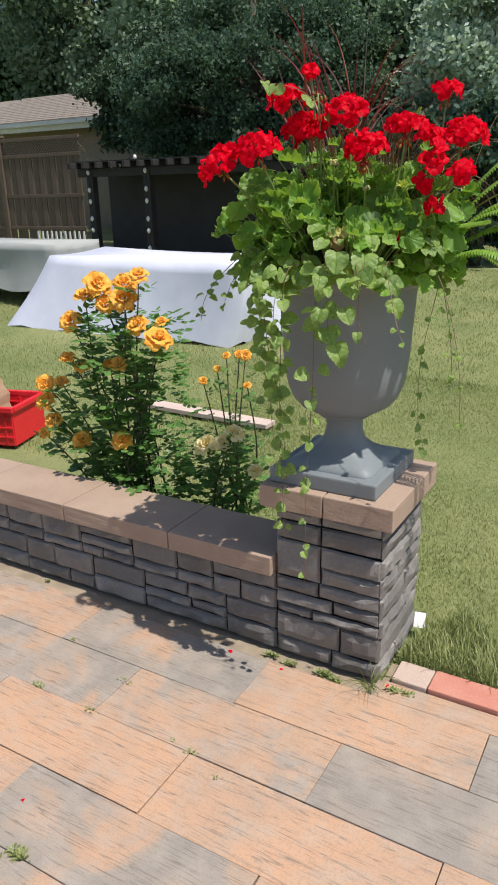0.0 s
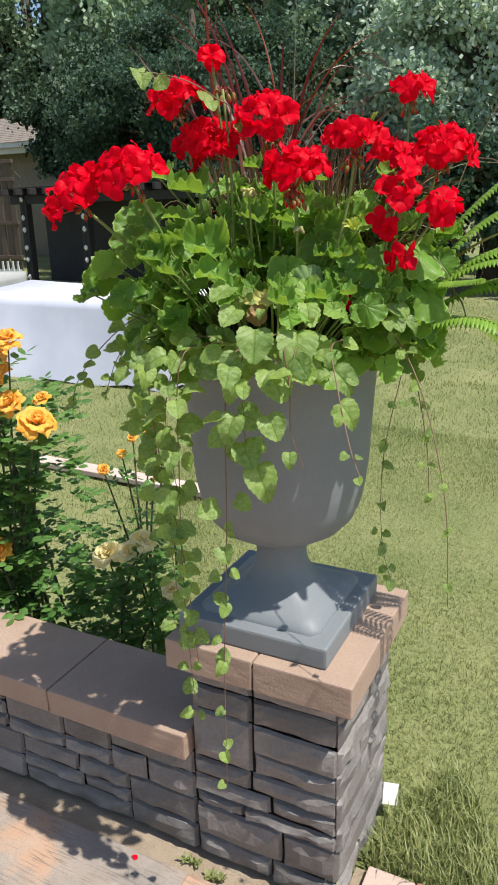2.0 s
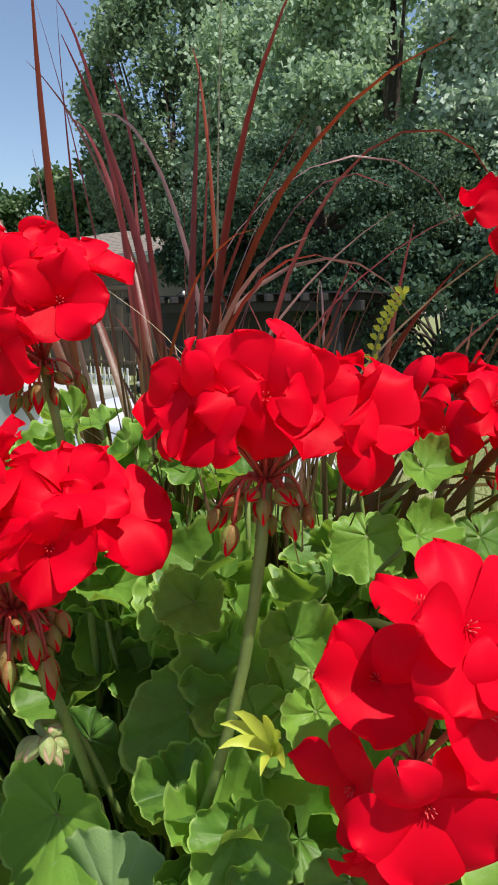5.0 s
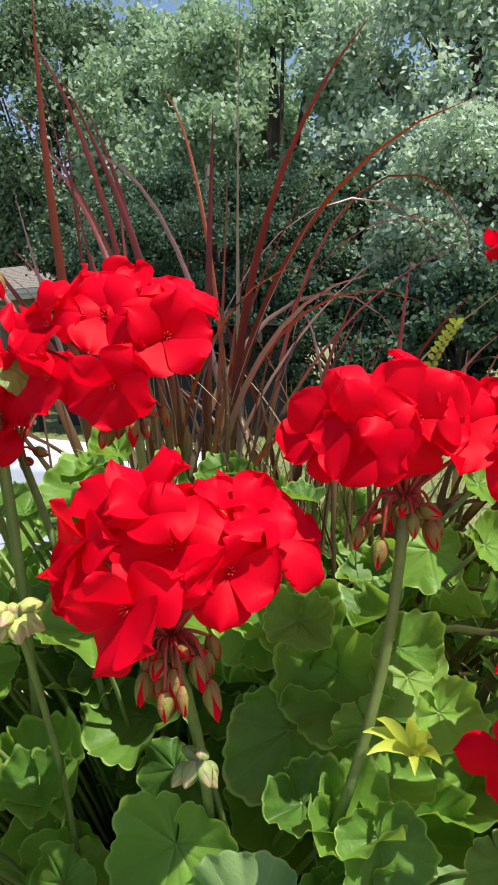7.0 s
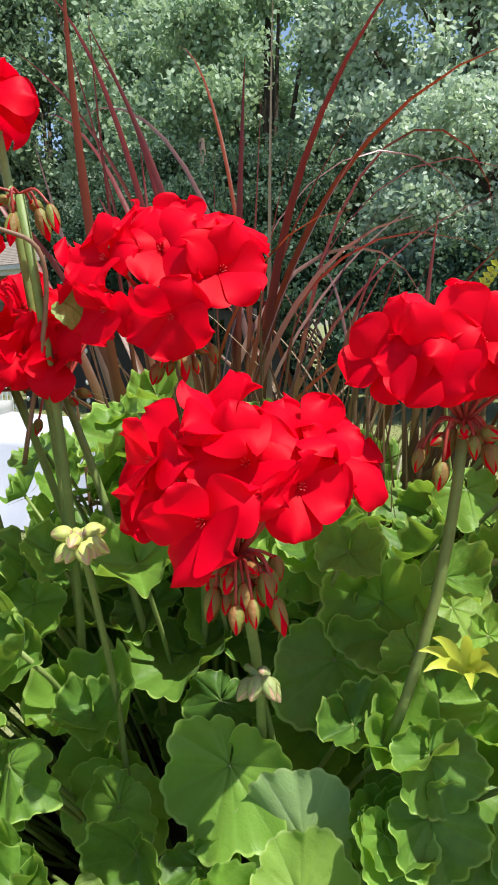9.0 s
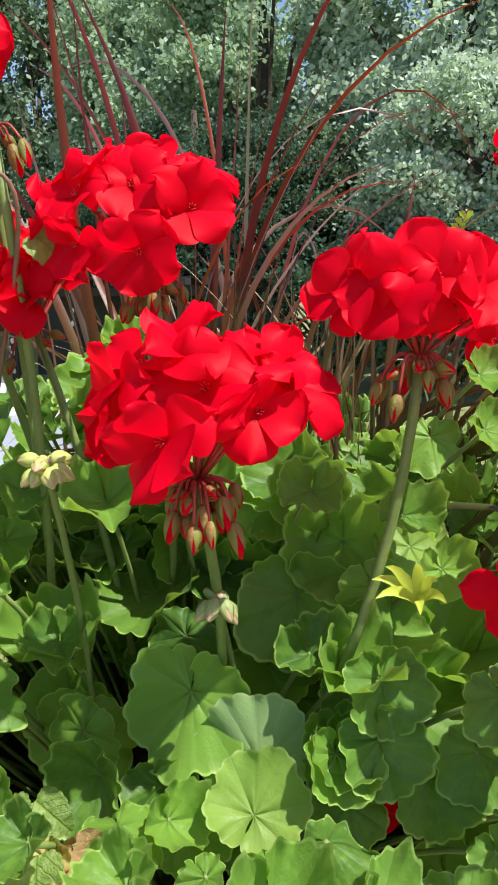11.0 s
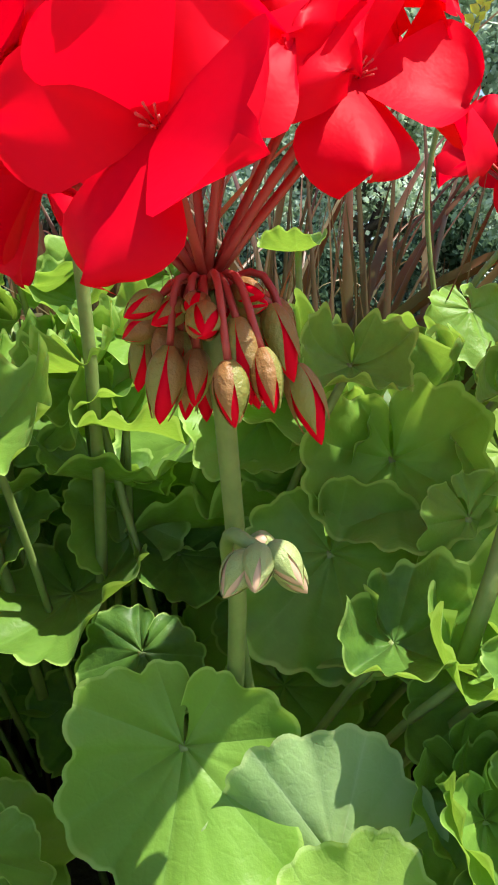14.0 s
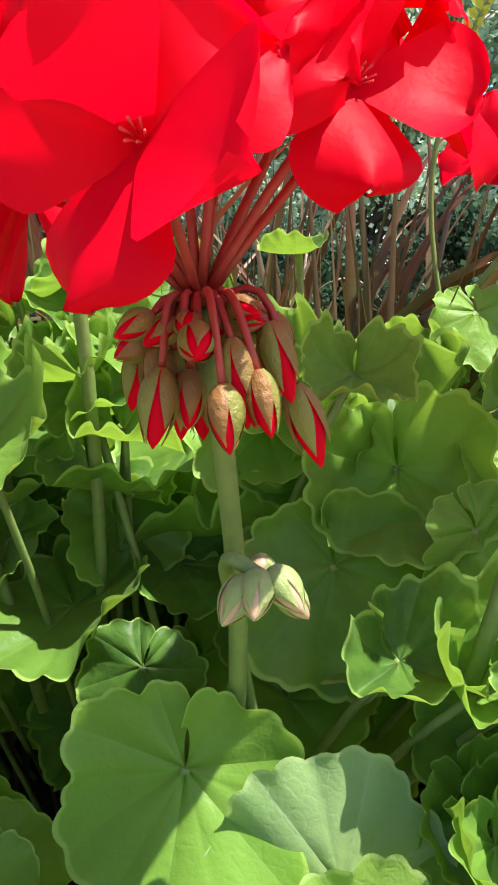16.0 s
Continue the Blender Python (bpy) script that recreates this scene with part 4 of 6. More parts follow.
RIM_LEAVES = [
    ((-0.029, 0.003, 1.445), (0.57, -0.56, 0.60), (0.24, -0.13, -0.96), 0.049, 1),
    ((-0.067, -0.140, 1.417), (0.30, -0.38, 0.88), (0.34, -0.13, -0.93), 0.052, 9),
    ((-0.039, -0.130, 1.403), (0.48, -0.48, 0.74), (0.42, -0.08, -0.90), 0.049, 10),
    ((-0.046, -0.148, 1.394), (0.35, -0.68, 0.65), (0.15, -0.24, -0.96), 0.042, 5),
    ((-0.032, 0.007, 1.441), (0.50, -0.17, 0.85), (0.24, -0.13, -0.96), 0.050, 2),
    ((-0.030, -0.071, 1.419), (0.29, -0.34, 0.90), (0.31, -0.11, -0.95), 0.055, 9),
    ((0.012, -0.099, 1.403), (0.49, -0.57, 0.66), (0.04, -0.28, -0.96), 0.045, 7),
    ((0.013, -0.055, 1.422), (0.26, -0.02, 0.97), (0.49, 0.03, -0.87), 0.039, 9),
    ((-0.017, -0.041, 1.431), (0.12, -0.16, 0.98), (0.53, 0.07, -0.85), 0.049, 10),
    ((-0.078, -0.108, 1.437), (-0.01, -0.34, 0.94), (-0.18, -0.40, -0.90), 0.042, 9),
    ((-0.055, -0.103, 1.426), (0.44, -0.08, 0.89), (0.22, -0.17, -0.96), 0.039, 10),
    ((0.038, -0.065, 1.398), (0.94, 0.06, 0.32), (0.49, 0.03, -0.87), 0.041, 3),
    ((0.029, -0.084, 1.396), (0.88, 0.29, 0.37), (0.31, -0.11, -0.95), 0.037, 10),
    ((0.035, 0.034, 1.447), (0.64, -0.63, 0.44), (0.29, -0.12, -0.95), 0.056, 3),
    ((0.014, 0.027, 1.429), (0.47, -0.73, 0.50), (0.21, -0.17, -0.96), 0.057, 5),
    ((0.062, 0.031, 1.424), (0.50, -0.40, 0.77), (0.49, 0.03, -0.87), 0.048, 9),
    ((0.087, 0.048, 1.426), (0.56, -0.28, 0.78), (0.49, 0.03, -0.87), 0.048, 10),
    ((0.073, 0.064, 1.466), (0.72, -0.55, 0.44), (0.49, 0.03, -0.87), 0.056, 5),
    ((0.050, 0.009, 1.414), (0.54, -0.64, 0.55), (0.49, 0.03, -0.87), 0.043, 5),
    ((-0.129, -0.109, 1.439), (0.06, -0.46, 0.88), (-0.18, -0.40, -0.90), 0.038, 9),
    ((-0.225, -0.033, 1.515), (-0.27, -0.61, 0.74), (-0.46, -0.37, -0.81), 0.065, 9),
    ((-0.210, -0.060, 1.467), (-0.25, -0.81, 0.53), (0.33, -0.08, -0.94), 0.055, 10),
    ((-0.118, -0.061, 1.417), (0.25, -0.24, 0.94), (0.24, -0.13, -0.96), 0.051, 10),
    ((-0.103, -0.040, 1.411), (0.56, -0.25, 0.79), (0.45, -0.02, -0.89), 0.042, 9),
    ((-0.107, -0.080, 1.411), (0.40, -0.34, 0.85), (0.14, -0.17, -0.98), 0.038, 9),
    ((-0.184, -0.085, 1.428), (0.01, -0.44, 0.90), (-0.17, -0.28, -0.94), 0.051, 9),
    ((-0.032, 0.026, 1.475), (0.20, -0.26, 0.94), (0.74, 0.15, -0.66), 0.057, 9),
    ((-0.032, 0.012, 1.443), (0.33, -0.45, 0.83), (0.24, -0.13, -0.96), 0.044, 10),
    ((-0.067, -0.064, 1.411), (0.71, -0.35, 0.62), (0.24, -0.13, -0.96), 0.033, 10),
    ((-0.231, -0.080, 1.502), (0.25, -0.69, 0.68), (0.37, -0.11, -0.92), 0.098, 9),
    ((-0.342, -0.053, 1.621), (0.15, -0.32, 0.94), (-0.17, -0.39, -0.90), 0.080, 2),
    ((-0.306, -0.018, 1.596), (0.23, -0.27, 0.93), (0.57, 0.03, -0.82), 0.090, 4),
    ((-0.309, -0.126, 1.489), (0.05, -0.55, 0.83), (-0.14, -0.38, -0.92), 0.070, 2),
    ((-0.287, -0.125, 1.459), (0.15, -0.32, 0.94), (0.45, -0.06, -0.89), 0.063, 4),
    ((0.042, -0.022, 1.400), (0.10, -0.94, 0.30), (0.40, -0.09, -0.91), 0.075, 3),
    ((0.102, 0.089, 1.479), (0.67, -0.40, 0.63), (0.59, 0.05, -0.80), 0.104, 3),
    ((0.119, 0.099, 1.408), (0.76, -0.37, 0.53), (0.59, 0.05, -0.80), 0.107, 3),
    ((-0.192, -0.122, 1.457), (0.10, -0.44, 0.89), (-0.14, -0.38, -0.92), 0.079, 2),
    ((-0.382, -0.085, 1.517), (0.06, -0.78, 0.63), (-0.22, -0.41, -0.88), 0.090, 5),
    ((-0.323, -0.053, 1.518), (0.30, -0.78, 0.55), (0.06, -0.29, -0.96), 0.105, 3),
    ((-0.395, -0.033, 1.553), (0.20, -0.81, 0.54), (-0.03, -0.33, -0.94), 0.117, 5),
]
for where, n, tip, size, kind in HIGH_LEAVES + MIDDLE_LEAVES + RIM_LEAVES:
    leaf_at(where, n, tip, size, kind)


def near_gap(p):
    """The dark hollow behind the tallest stalk."""
    return -0.215 < p.x < -0.105 and -0.02 < p.y < 0.085 and 1.40 < p.z < 1.62


# the rest of the crown
rl = random.Random(8)
for i in range(360):
    u = (i + 0.5) / 360
    th = math.acos(1 - 1.05 * u)
    ph = i * 2.39996
    d = Vector((math.sin(th) * math.cos(ph), math.sin(th) * math.sin(ph), math.cos(th)))
    r = rl.uniform(0.72, 1.0)
    where = Vector((CX + 0.0 + 0.32 * d.x * r, CY - 0.02 + 0.28 * d.y * r, 1.29 + 0.245 * d.z * r))
    if near_gap(where) or (where.y < 0.0 and where.z < 1.37 and -0.24 < where.x < -0.06):
        continue
    if where.y < 0.07 and -0.29 < where.x < 0.12 and where.z > 1.34:
        continue
    n = (d + Vector((0.15, -0.1, 0.6)) + 0.55 * Vector((rl.uniform(-1, 1), rl.uniform(-1, 1), rl.uniform(-1, 1)))).normalized()
    leaf_at(where, n, d + Vector((0, 0, -0.6)), rl.uniform(0.055, 0.10), rl.choice((1, 1, 2, 2, 3, 3, 4, 5, 5)), stalk=i % 3 == 0)

# taller leaves at the back, among the stalks
for i in range(130):
    where = Vector((CX + rl.uniform(-0.22, 0.34), CY + rl.uniform(-0.05, 0.16), rl.uniform(1.40, 1.565)))
    if near_gap(where):
        continue
    n = Vector((rl.uniform(-0.5, 0.6), rl.uniform(-0.9, 0.3), rl.uniform(0.3, 1.0)))
    leaf_at(where, n, (rl.uniform(-1, 1), -0.4, rl.uniform(-1, 0.4)), rl.uniform(0.042, 0.075), rl.choice((1, 2, 2, 4, 4, 5, 1)), stalk=i % 2 == 0)


for i in range(34):
    where = Vector((-0.40 + rl.uniform(-0.09, 0.12), -0.02 + rl.uniform(-0.11, 0.12), rl.uniform(1.36, 1.56)))
    n = Vector((rl.uniform(-0.7, 0.5), rl.uniform(-1.0, 0.1), rl.uniform(0.2, 1.0)))
    leaf_at(where, n, (rl.uniform(-1, 0.5), -0.5, rl.uniform(-1, 0)), rl.uniform(0.055, 0.085), rl.choice((1, 2, 4, 5)), stalk=i % 2 == 0)

# bare stalks in the hollow
for i in range(5):
    x, y, top = rl.uniform(-0.24, -0.10), rl.uniform(0.10, 0.17), rl.uniform(1.53, 1.62)
    line = bent(Vector((x + rl.uniform(-0.05, 0.05), y, 1.28)), Vector((x + rl.uniform(-0.04, 0.04), y - 0.02, top)), rl.uniform(-0.02, 0.02), 7, (1, 0, 0))
    part("leaf_stalk", mesh_of("leaf_stalk", *tube([G0 @ p for p in line], rl.uniform(0.0014, 0.0022), 6)), STEM, geranium)
    leaf_at(line[-1], (rl.uniform(-0.4, 0.4), rl.uniform(-0.6, 0.1), 0.8), (rl.uniform(-1, 1), -0.5, -0.2), rl.uniform(0.035, 0.055), rl.choice((1, 2, 4)), stalk=False)
for i in range(46):
    where = Vector((rl.uniform(-0.25, -0.05), rl.uniform(0.10, 0.20), rl.uniform(1.38, 1.56)))
    leaf_at(where, (rl.uniform(-0.5, 0.5), rl.uniform(-1.0, -0.3), rl.uniform(0.2, 0.9)), (rl.uniform(-1, 1), -0.4, -0.7), rl.uniform(0.055, 0.085), rl.choice((1, 2, 3, 5)), stalk=i % 2 == 0)
# leaves and stalks low on the far side
for i in range(26):
    where = Vector((rl.uniform(-0.34, -0.17), rl.uniform(0.10, 0.24), rl.uniform(1.50, 1.645)))
    leaf_at(where, (rl.uniform(-0.5, 0.5), rl.uniform(-0.9, 0.1), rl.uniform(0.3, 1)), (rl.uniform(-1, 1), -0.4, -0.4), rl.uniform(0.045, 0.07), rl.choice((1, 2, 4, 5)))


# unopened pale bud clusters
def bud_cluster(points, seed, mat, size=1.0, count=9, hang=0.0):
    rnd = random.Random(seed)
    o = -geranium.location
    hub = Vector(points[-1])
    st = part("bud_stem", mesh_of("bud_stem", *tube(through_points([Vector(p) + o for p in points], 6), 0.002 * size, 7)), STEM, geranium, "cluster of closed pale green buds")
    kinds = [bud_mesh(0.0125, 0.0078, seed + k, 1.0, mat, PALEPETAL) for k in range(3)]
    for i in range(count):
        d = Vector((math.cos(i * 2.4), math.sin(i * 2.4), rnd.uniform(-0.9, 1.0))).normalized()
        root = hub + o + Vector((d.x * 0.0045, d.y * 0.0045, d.z * 0.004)) * size
        part("bud", kinds[i % 3], None, st, m=facing(root, Vector((-d.x, -d.y, -d.z * 0.5 + 0.35 + hang)), (0.3, rnd.uniform(-1, 1), 0.2), size * rnd.uniform(0.75, 1.1)))


bud_cluster([(-0.190, 0.010, 1.42), (-0.178, -0.010, 1.485), (-0.168, -0.036, 1.56), (-0.163, -0.050, 1.592)], 3, YELLOWBUD, 0.95, 14)
bud_cluster([(-0.100, 0.034, 1.44), (-0.097, 0.006, 1.505), (-0.088, -0.024, 1.531), (-0.079, -0.028, 1.529)], 4, PALESEPAL, 0.92, 8, 0.6)


# ---- trailing vine ----
def vine_leaf(seed, curl=0.35, long=1.08, fold=0.22):
    """A broad heart-shaped leaf with a toothed margin, one unit long from the stalk to the tip."""
    seg, rings = 76, 8
    ph = random.Random(seed).random() * 6
    vs, fs = [(0, 0, 0)], []
    for r in range(1, rings + 1):
        q = r / rings
        for k in range(seg + 1):
            a = -math.pi + 2 * math.pi * k / seg
            rad = 0.50 * (1 - 0.42 * max(0, math.cos(a + math.pi)) ** 5) * (1 + 0.22 * max(0, math.cos(a)) ** 8) * (1 + 0.06 * q * q * abs(math.sin(9.5 * a)) ** 0.7)
            x, y = 0.33 + rad * q * math.cos(a) * long, rad * q * math.sin(a) * 0.98
            z = fold * abs(y) - curl * (x - 0.3) ** 2 + 0.03 * math.sin(9 * x + ph) * q + 0.006 * math.sin(24 * (x - 0.8 * abs(y))) * q + 0.03 * math.sin(5 * y + 2 * ph) * q
            vs.append((x, y, z))
    vs[0] = (0.33, 0, 0)
    for k in range(seg):
        fs.append((0, 1 + k, 2 + k))
    for r in range(rings - 1):
        for k in range(seg):
            a = 1 + r * (seg + 1) + k
            fs.append((a, a + seg + 1, a + seg + 2, a + 1))
    me = mesh_of("leaf", vs, fs)
    me.materials.append(VINELEAF)
    return me


VINES = [vine_leaf(s, (0.35, 0.8, 0.15, 0.55, -0.3, 0.5)[s], (1.05, 1.2, 1.12, 0.98, 1.15, 1.08)[s], (0.2, 0.35, 0.12, 0.5, 0.1, -0.2)[s]) for s in range(6)]
STRANDS = [
    # points, leaf pairs, leaf length at the start and end
    ([(-0.14, -0.07, 1.33), (-0.145, -0.18, 1.305), (-0.161, -0.175, 1.0), (-0.179, -0.17, 0.73), (-0.188, -0.165, 0.40)], 10, 0.058, 0.026),
    ([(-0.22, -0.06, 1.33), (-0.235, -0.18, 1.318), (-0.262, -0.165, 1.10), (-0.263, -0.17, 0.85), (-0.255, -0.16, 0.55)], 14, 0.055, 0.030),
    ([(-0.33, 0.0, 1.33), (-0.36, -0.12, 1.33), (-0.345, -0.13, 1.22), (-0.325, -0.13, 1.05), (-0.31, -0.12, 0.80)], 15, 0.05, 0.034),
    ([(-0.30, -0.02, 1.33), (-0.32, -0.15, 1.30), (-0.305, -0.16, 1.12), (-0.265, -0.165, 0.95), (-0.245, -0.16, 0.70)], 15, 0.05, 0.034),
    ([(0.00, -0.02, 1.34), (0.02, -0.13, 1.345), (0.045, -0.17, 1.29), (0.085, -0.22, 1.21), (0.112, -0.245, 1.17)], 4, 0.045, 0.016),
    ([(0.03, 0.09, 1.33), (0.08, 0.05, 1.33), (0.149, -0.019, 1.24), (0.205, -0.075, 1.08), (0.222, -0.09, 0.90)], 5, 0.034, 0.02),
    ([(0.02, 0.20, 1.32), (0.06, 0.20, 1.30), (0.09, 0.17, 1.22), (0.12, 0.15, 1.10), (0.13, 0.15, 0.98)], 5, 0.034, 0.02),
    ([(-0.36, 0.02, 1.34), (-0.44, 0.0, 1.36), (-0.52, -0.03, 1.30), (-0.58, -0.05, 1.22), (-0.60, -0.05, 1.15)], 6, 0.05, 0.022),
    ([(-0.36, 0.08, 1.34), (-0.46, 0.06, 1.34), (-0.53, 0.04, 1.27), (-0.57, 0.03, 1.18)], 5, 0.04, 0.02),
    ([(-0.05, -0.05, 1.36), (-0.045, -0.165, 1.352), (-0.038, -0.172, 1.30), (-0.033, -0.176, 1.265), (-0.03, -0.18, 1.21), (-0.01, -0.17, 1.14)], 1, 0.03, 0.03),
    ([(-0.11, -0.06, 1.35), (-0.115, -0.175, 1.34), (-0.118, -0.178, 1.25), (-0.115, -0.178, 1.15)], 2, 0.04, 0.04),
    ([(0.0, 0.33, 1.31), (0.01, 0.38, 1.25), (-0.03, 0.37, 1.0), (-0.02, 0.34, 0.80), (0.02, 0.30, 0.70)], 8, 0.034, 0.024),
    ([(-0.257, 0.012, 1.610), (-0.218, -0.001, 1.720), (-0.234, -0.025, 1.745), (-0.260, -0.067, 1.767), (-0.293, -0.116, 1.777), (-0.316, -0.153, 1.776)], 3, 0.036, 0.034),
    ([(-0.24, -0.02, 1.33), (-0.25, -0.14, 1.34), (-0.28, -0.17, 1.22), (-0.27, -0.16, 1.05)], 7, 0.06, 0.045),
    ([(-0.05, -0.03, 1.34), (-0.03, -0.15, 1.35), (-0.03, -0.19, 1.30)], 2, 0.045, 0.045),
]
rv = random.Random(5)
vine = thing("trailing_vine", "trailing vine with silver-marked green leaves hanging over the urn", "vine", at=(CX, CY, 1.27))
VO = -vine.location
for pts, pairs, big, small in STRANDS:
    line = through_points([Vector(p) + VO for p in pts], 8)
    st = part("stem", mesh_of("stem", *tube(line, [0.0015 - 0.0008 * i / len(line) for i in range(len(line))], 6)), BROWNSTEM, vine, "thin brown trailing stem")
    pairs = round(pairs * 1.5)
    for k in range(pairs):
        q = (k + 0.7) / pairs
        i = min(len(line) - 2, int(q * (len(line) - 1)))
        p, d = line[i], (line[i + 1] - line[i]).normalized()
        size = 0.84 * (big + (small - big) * q) * rv.uniform(0.75, 1.1)
        side = Vector((math.cos(k * 1.57 + 0.6), math.sin(k * 1.57 + 0.6), 0))
        for s in (1, -1):
            if rv.random() < 0.12:
                continue
            tip = (side * s + Vector((rv.uniform(-0.3, 0.3), rv.uniform(-0.5, 0.1), -0.55))).normalized()
            n = Vector((0.42 + rv.uniform(-0.7, 0.7), -0.5 + rv.uniform(-0.4, 0.4), 0.68 + rv.uniform(-0.5, 0.4)))
            base = p + tip * size * rv.uniform(0.1, 0.7) + Vector((rv.uniform(-0.3, 0.3), rv.uniform(-0.4, 0.1), rv.uniform(-0.3, 0.3))) * size
            part("leaf", VINES[rv.randrange(6)], None, st, m=facing(base, n, tip, size * rv.uniform(0.8, 1.15)))
# broad leaves over the front of the rim and down the bowl
BROAD = [
    # place of the stalk, normal, tip, length
    ((-0.033, -0.106, 1.412), (0.42, -0.56, 0.71), (0.13, -0.23, -0.97), 0.037),
    ((0.065, 0.012, 1.397), (0.41, -0.24, 0.88), (0.59, 0.12, -0.79), 0.035),
    ((0.079, 0.033, 1.395), (0.61, -0.33, 0.72), (0.69, 0.21, -0.69), 0.036),
    ((0.079, 0.016, 1.380), (0.58, -0.52, 0.63), (0.39, -0.05, -0.92), 0.035),
    ((0.095, 0.036, 1.372), (0.61, -0.36, 0.71), (0.69, 0.21, -0.69), 0.033),
    ((0.070, -0.004, 1.375), (0.54, -0.45, 0.71), (0.31, -0.11, -0.95), 0.025),
    ((-0.132, -0.102, 1.427), (0.33, -0.70, 0.63), (0.21, -0.17, -0.96), 0.029),
    ((-0.162, -0.086, 1.435), (0.32, -0.74, 0.59), (0.26, -0.11, -0.96), 0.022),
    ((-0.159, -0.088, 1.422), (0.46, -0.68, 0.57), (0.38, -0.06, -0.92), 0.022),
    ((-0.174, -0.100, 1.417), (0.07, -0.64, 0.77), (-0.38, -0.35, -0.85), 0.023),
    ((-0.157, -0.075, 1.427), (0.39, -0.62, 0.69), (0.78, 0.18, -0.60), 0.022),
    ((-0.162, -0.103, 1.412), (0.32, -0.74, 0.59), (0.13, -0.17, -0.98), 0.020),
    ((-0.100, -0.138, 1.404), (0.19, -0.67, 0.72), (-0.06, -0.34, -0.94), 0.017),
    ((-0.098, -0.168, 1.378), (0.44, -0.74, 0.51), (0.06, -0.29, -0.95), 0.065),
    ((-0.071, -0.175, 1.314), (0.49, -0.63, 0.61), (0.39, -0.09, -0.92), 0.065),
    ((-0.037, -0.135, 1.371), (0.47, -0.60, 0.65), (-0.02, -0.34, -0.94), 0.073),
    ((0.004, -0.131, 1.315), (0.27, -0.85, 0.46), (-0.65, -0.56, -0.51), 0.047),
    ((0.023, -0.122, 1.307), (0.60, -0.65, 0.46), (0.67, 0.15, -0.73), 0.051),
    ((0.037, -0.132, 1.254), (0.58, -0.59, 0.56), (0.58, 0.06, -0.81), 0.047),
    ((-0.120, -0.185, 1.297), (0.23, -0.80, 0.56), (-0.33, -0.48, -0.81), 0.045),
    ((-0.125, -0.176, 1.332), (0.12, -0.78, 0.62), (-0.45, -0.51, -0.73), 0.049),
    ((-0.038, -0.099, 1.407), (0.43, -0.54, 0.73), (0.23, -0.19, -0.95), 0.045),
    ((-0.154, -0.143, 1.442), (0.15, -0.46, 0.87), (-0.33, -0.48, -0.81), 0.050),
    ((-0.137, -0.157, 1.407), (0.34, -0.59, 0.73), (-0.33, -0.48, -0.81), 0.045),
    ((-0.065, -0.196, 1.242), (0.42, -0.72, 0.55), (0.41, -0.07, -0.91), 0.051),
    ((-0.121, -0.206, 1.238), (0.23, -0.80, 0.56), (-0.13, -0.39, -0.91), 0.049),
]
BROAD += [((-0.120, -0.180, 1.185), (0.3, -0.7, 0.6), (0.5, -0.3, -0.8), 0.055), ((-0.092, -0.186, 1.145), (0.35, -0.7, 0.6), (0.45, -0.2, -0.9), 0.06), ((-0.150, -0.178, 1.20), (0.2, -0.7, 0.6), (-0.6, -0.3, -0.7), 0.045)]
for p, n, tip, size in BROAD:
    part("leaf", VINES[rv.randrange(3)], None, vine, "broad pale green leaf", m=facing(Vector(p) + VO, n, tip, size * 0.92))
part("leaf", round_leaf(255, 0.4, 0.14, 0.2, YELLOWLEAF), None, geranium, "yellowing leaf", m=G0 @ facing((-0.140, -0.088, 1.411), (0.39, -0.63, 0.67), (-0.15, -0.28, -0.95), 0.030))
part("leaf", round_leaf(310, 0.4, 0.14, 0.2, DRYLEAF), None, geranium, "withered tan leaf", m=G0 @ facing((-0.131, -0.079, 1.411), (0.77, -0.22, 0.60), (0.33, -0.08, -0.94), 0.026))
part("leaf", round_leaf(60, 0.4, 0.14, 0.2, YELLOWLEAF), None, geranium, "yellowing leaf", m=G0 @ facing((-0.108, -0.115, 1.419), (0.42, -0.65, 0.63), (0.21, -0.17, -0.96), 0.037))
part("leaf", round_leaf(20, 0.4, 0.14, 0.2, DRYLEAF), None, geranium, "withered tan leaf", m=G0 @ facing((-0.112, -0.129, 1.402), (0.24, -0.75, 0.62), (-0.04, -0.33, -0.94), 0.024))
part("leaf", round_leaf(120, 0.4, 0.14, 0.2, DRYLEAF), None, geranium, "withered tan leaf", m=G0 @ facing((-0.092, -0.105, 1.418), (0.89, 0.04, 0.45), (0.29, -0.12, -0.95), 0.021))
part("petal", mesh_of("petal", *petal_mesh(5, 0.024, 0.022, 0.3)), PETAL, geranium, "fallen scarlet petal", m=G0 @ facing((-0.019, 0.042, 1.404), (0.14, -0.85, 0.50), (0.3, 0, -1), 0.99))
part("petal", mesh_of("petal", *petal_mesh(5, 0.024, 0.022, 0.3)), PETAL, geranium, "fallen scarlet petal", m=G0 @ facing((-0.011, 0.027, 1.419), (0.45, -0.70, 0.55), (0.3, 0, -1), 0.64))
part("leaf", round_leaf(11, 0.5, 0.07, 0.3, DRYLEAF), None, geranium, "withered tan leaf", m=G0 @ facing((-0.122, -0.105, 1.388), (0.2, -0.8, 0.5), (0.1, -0.3, -0.9), 0.040))


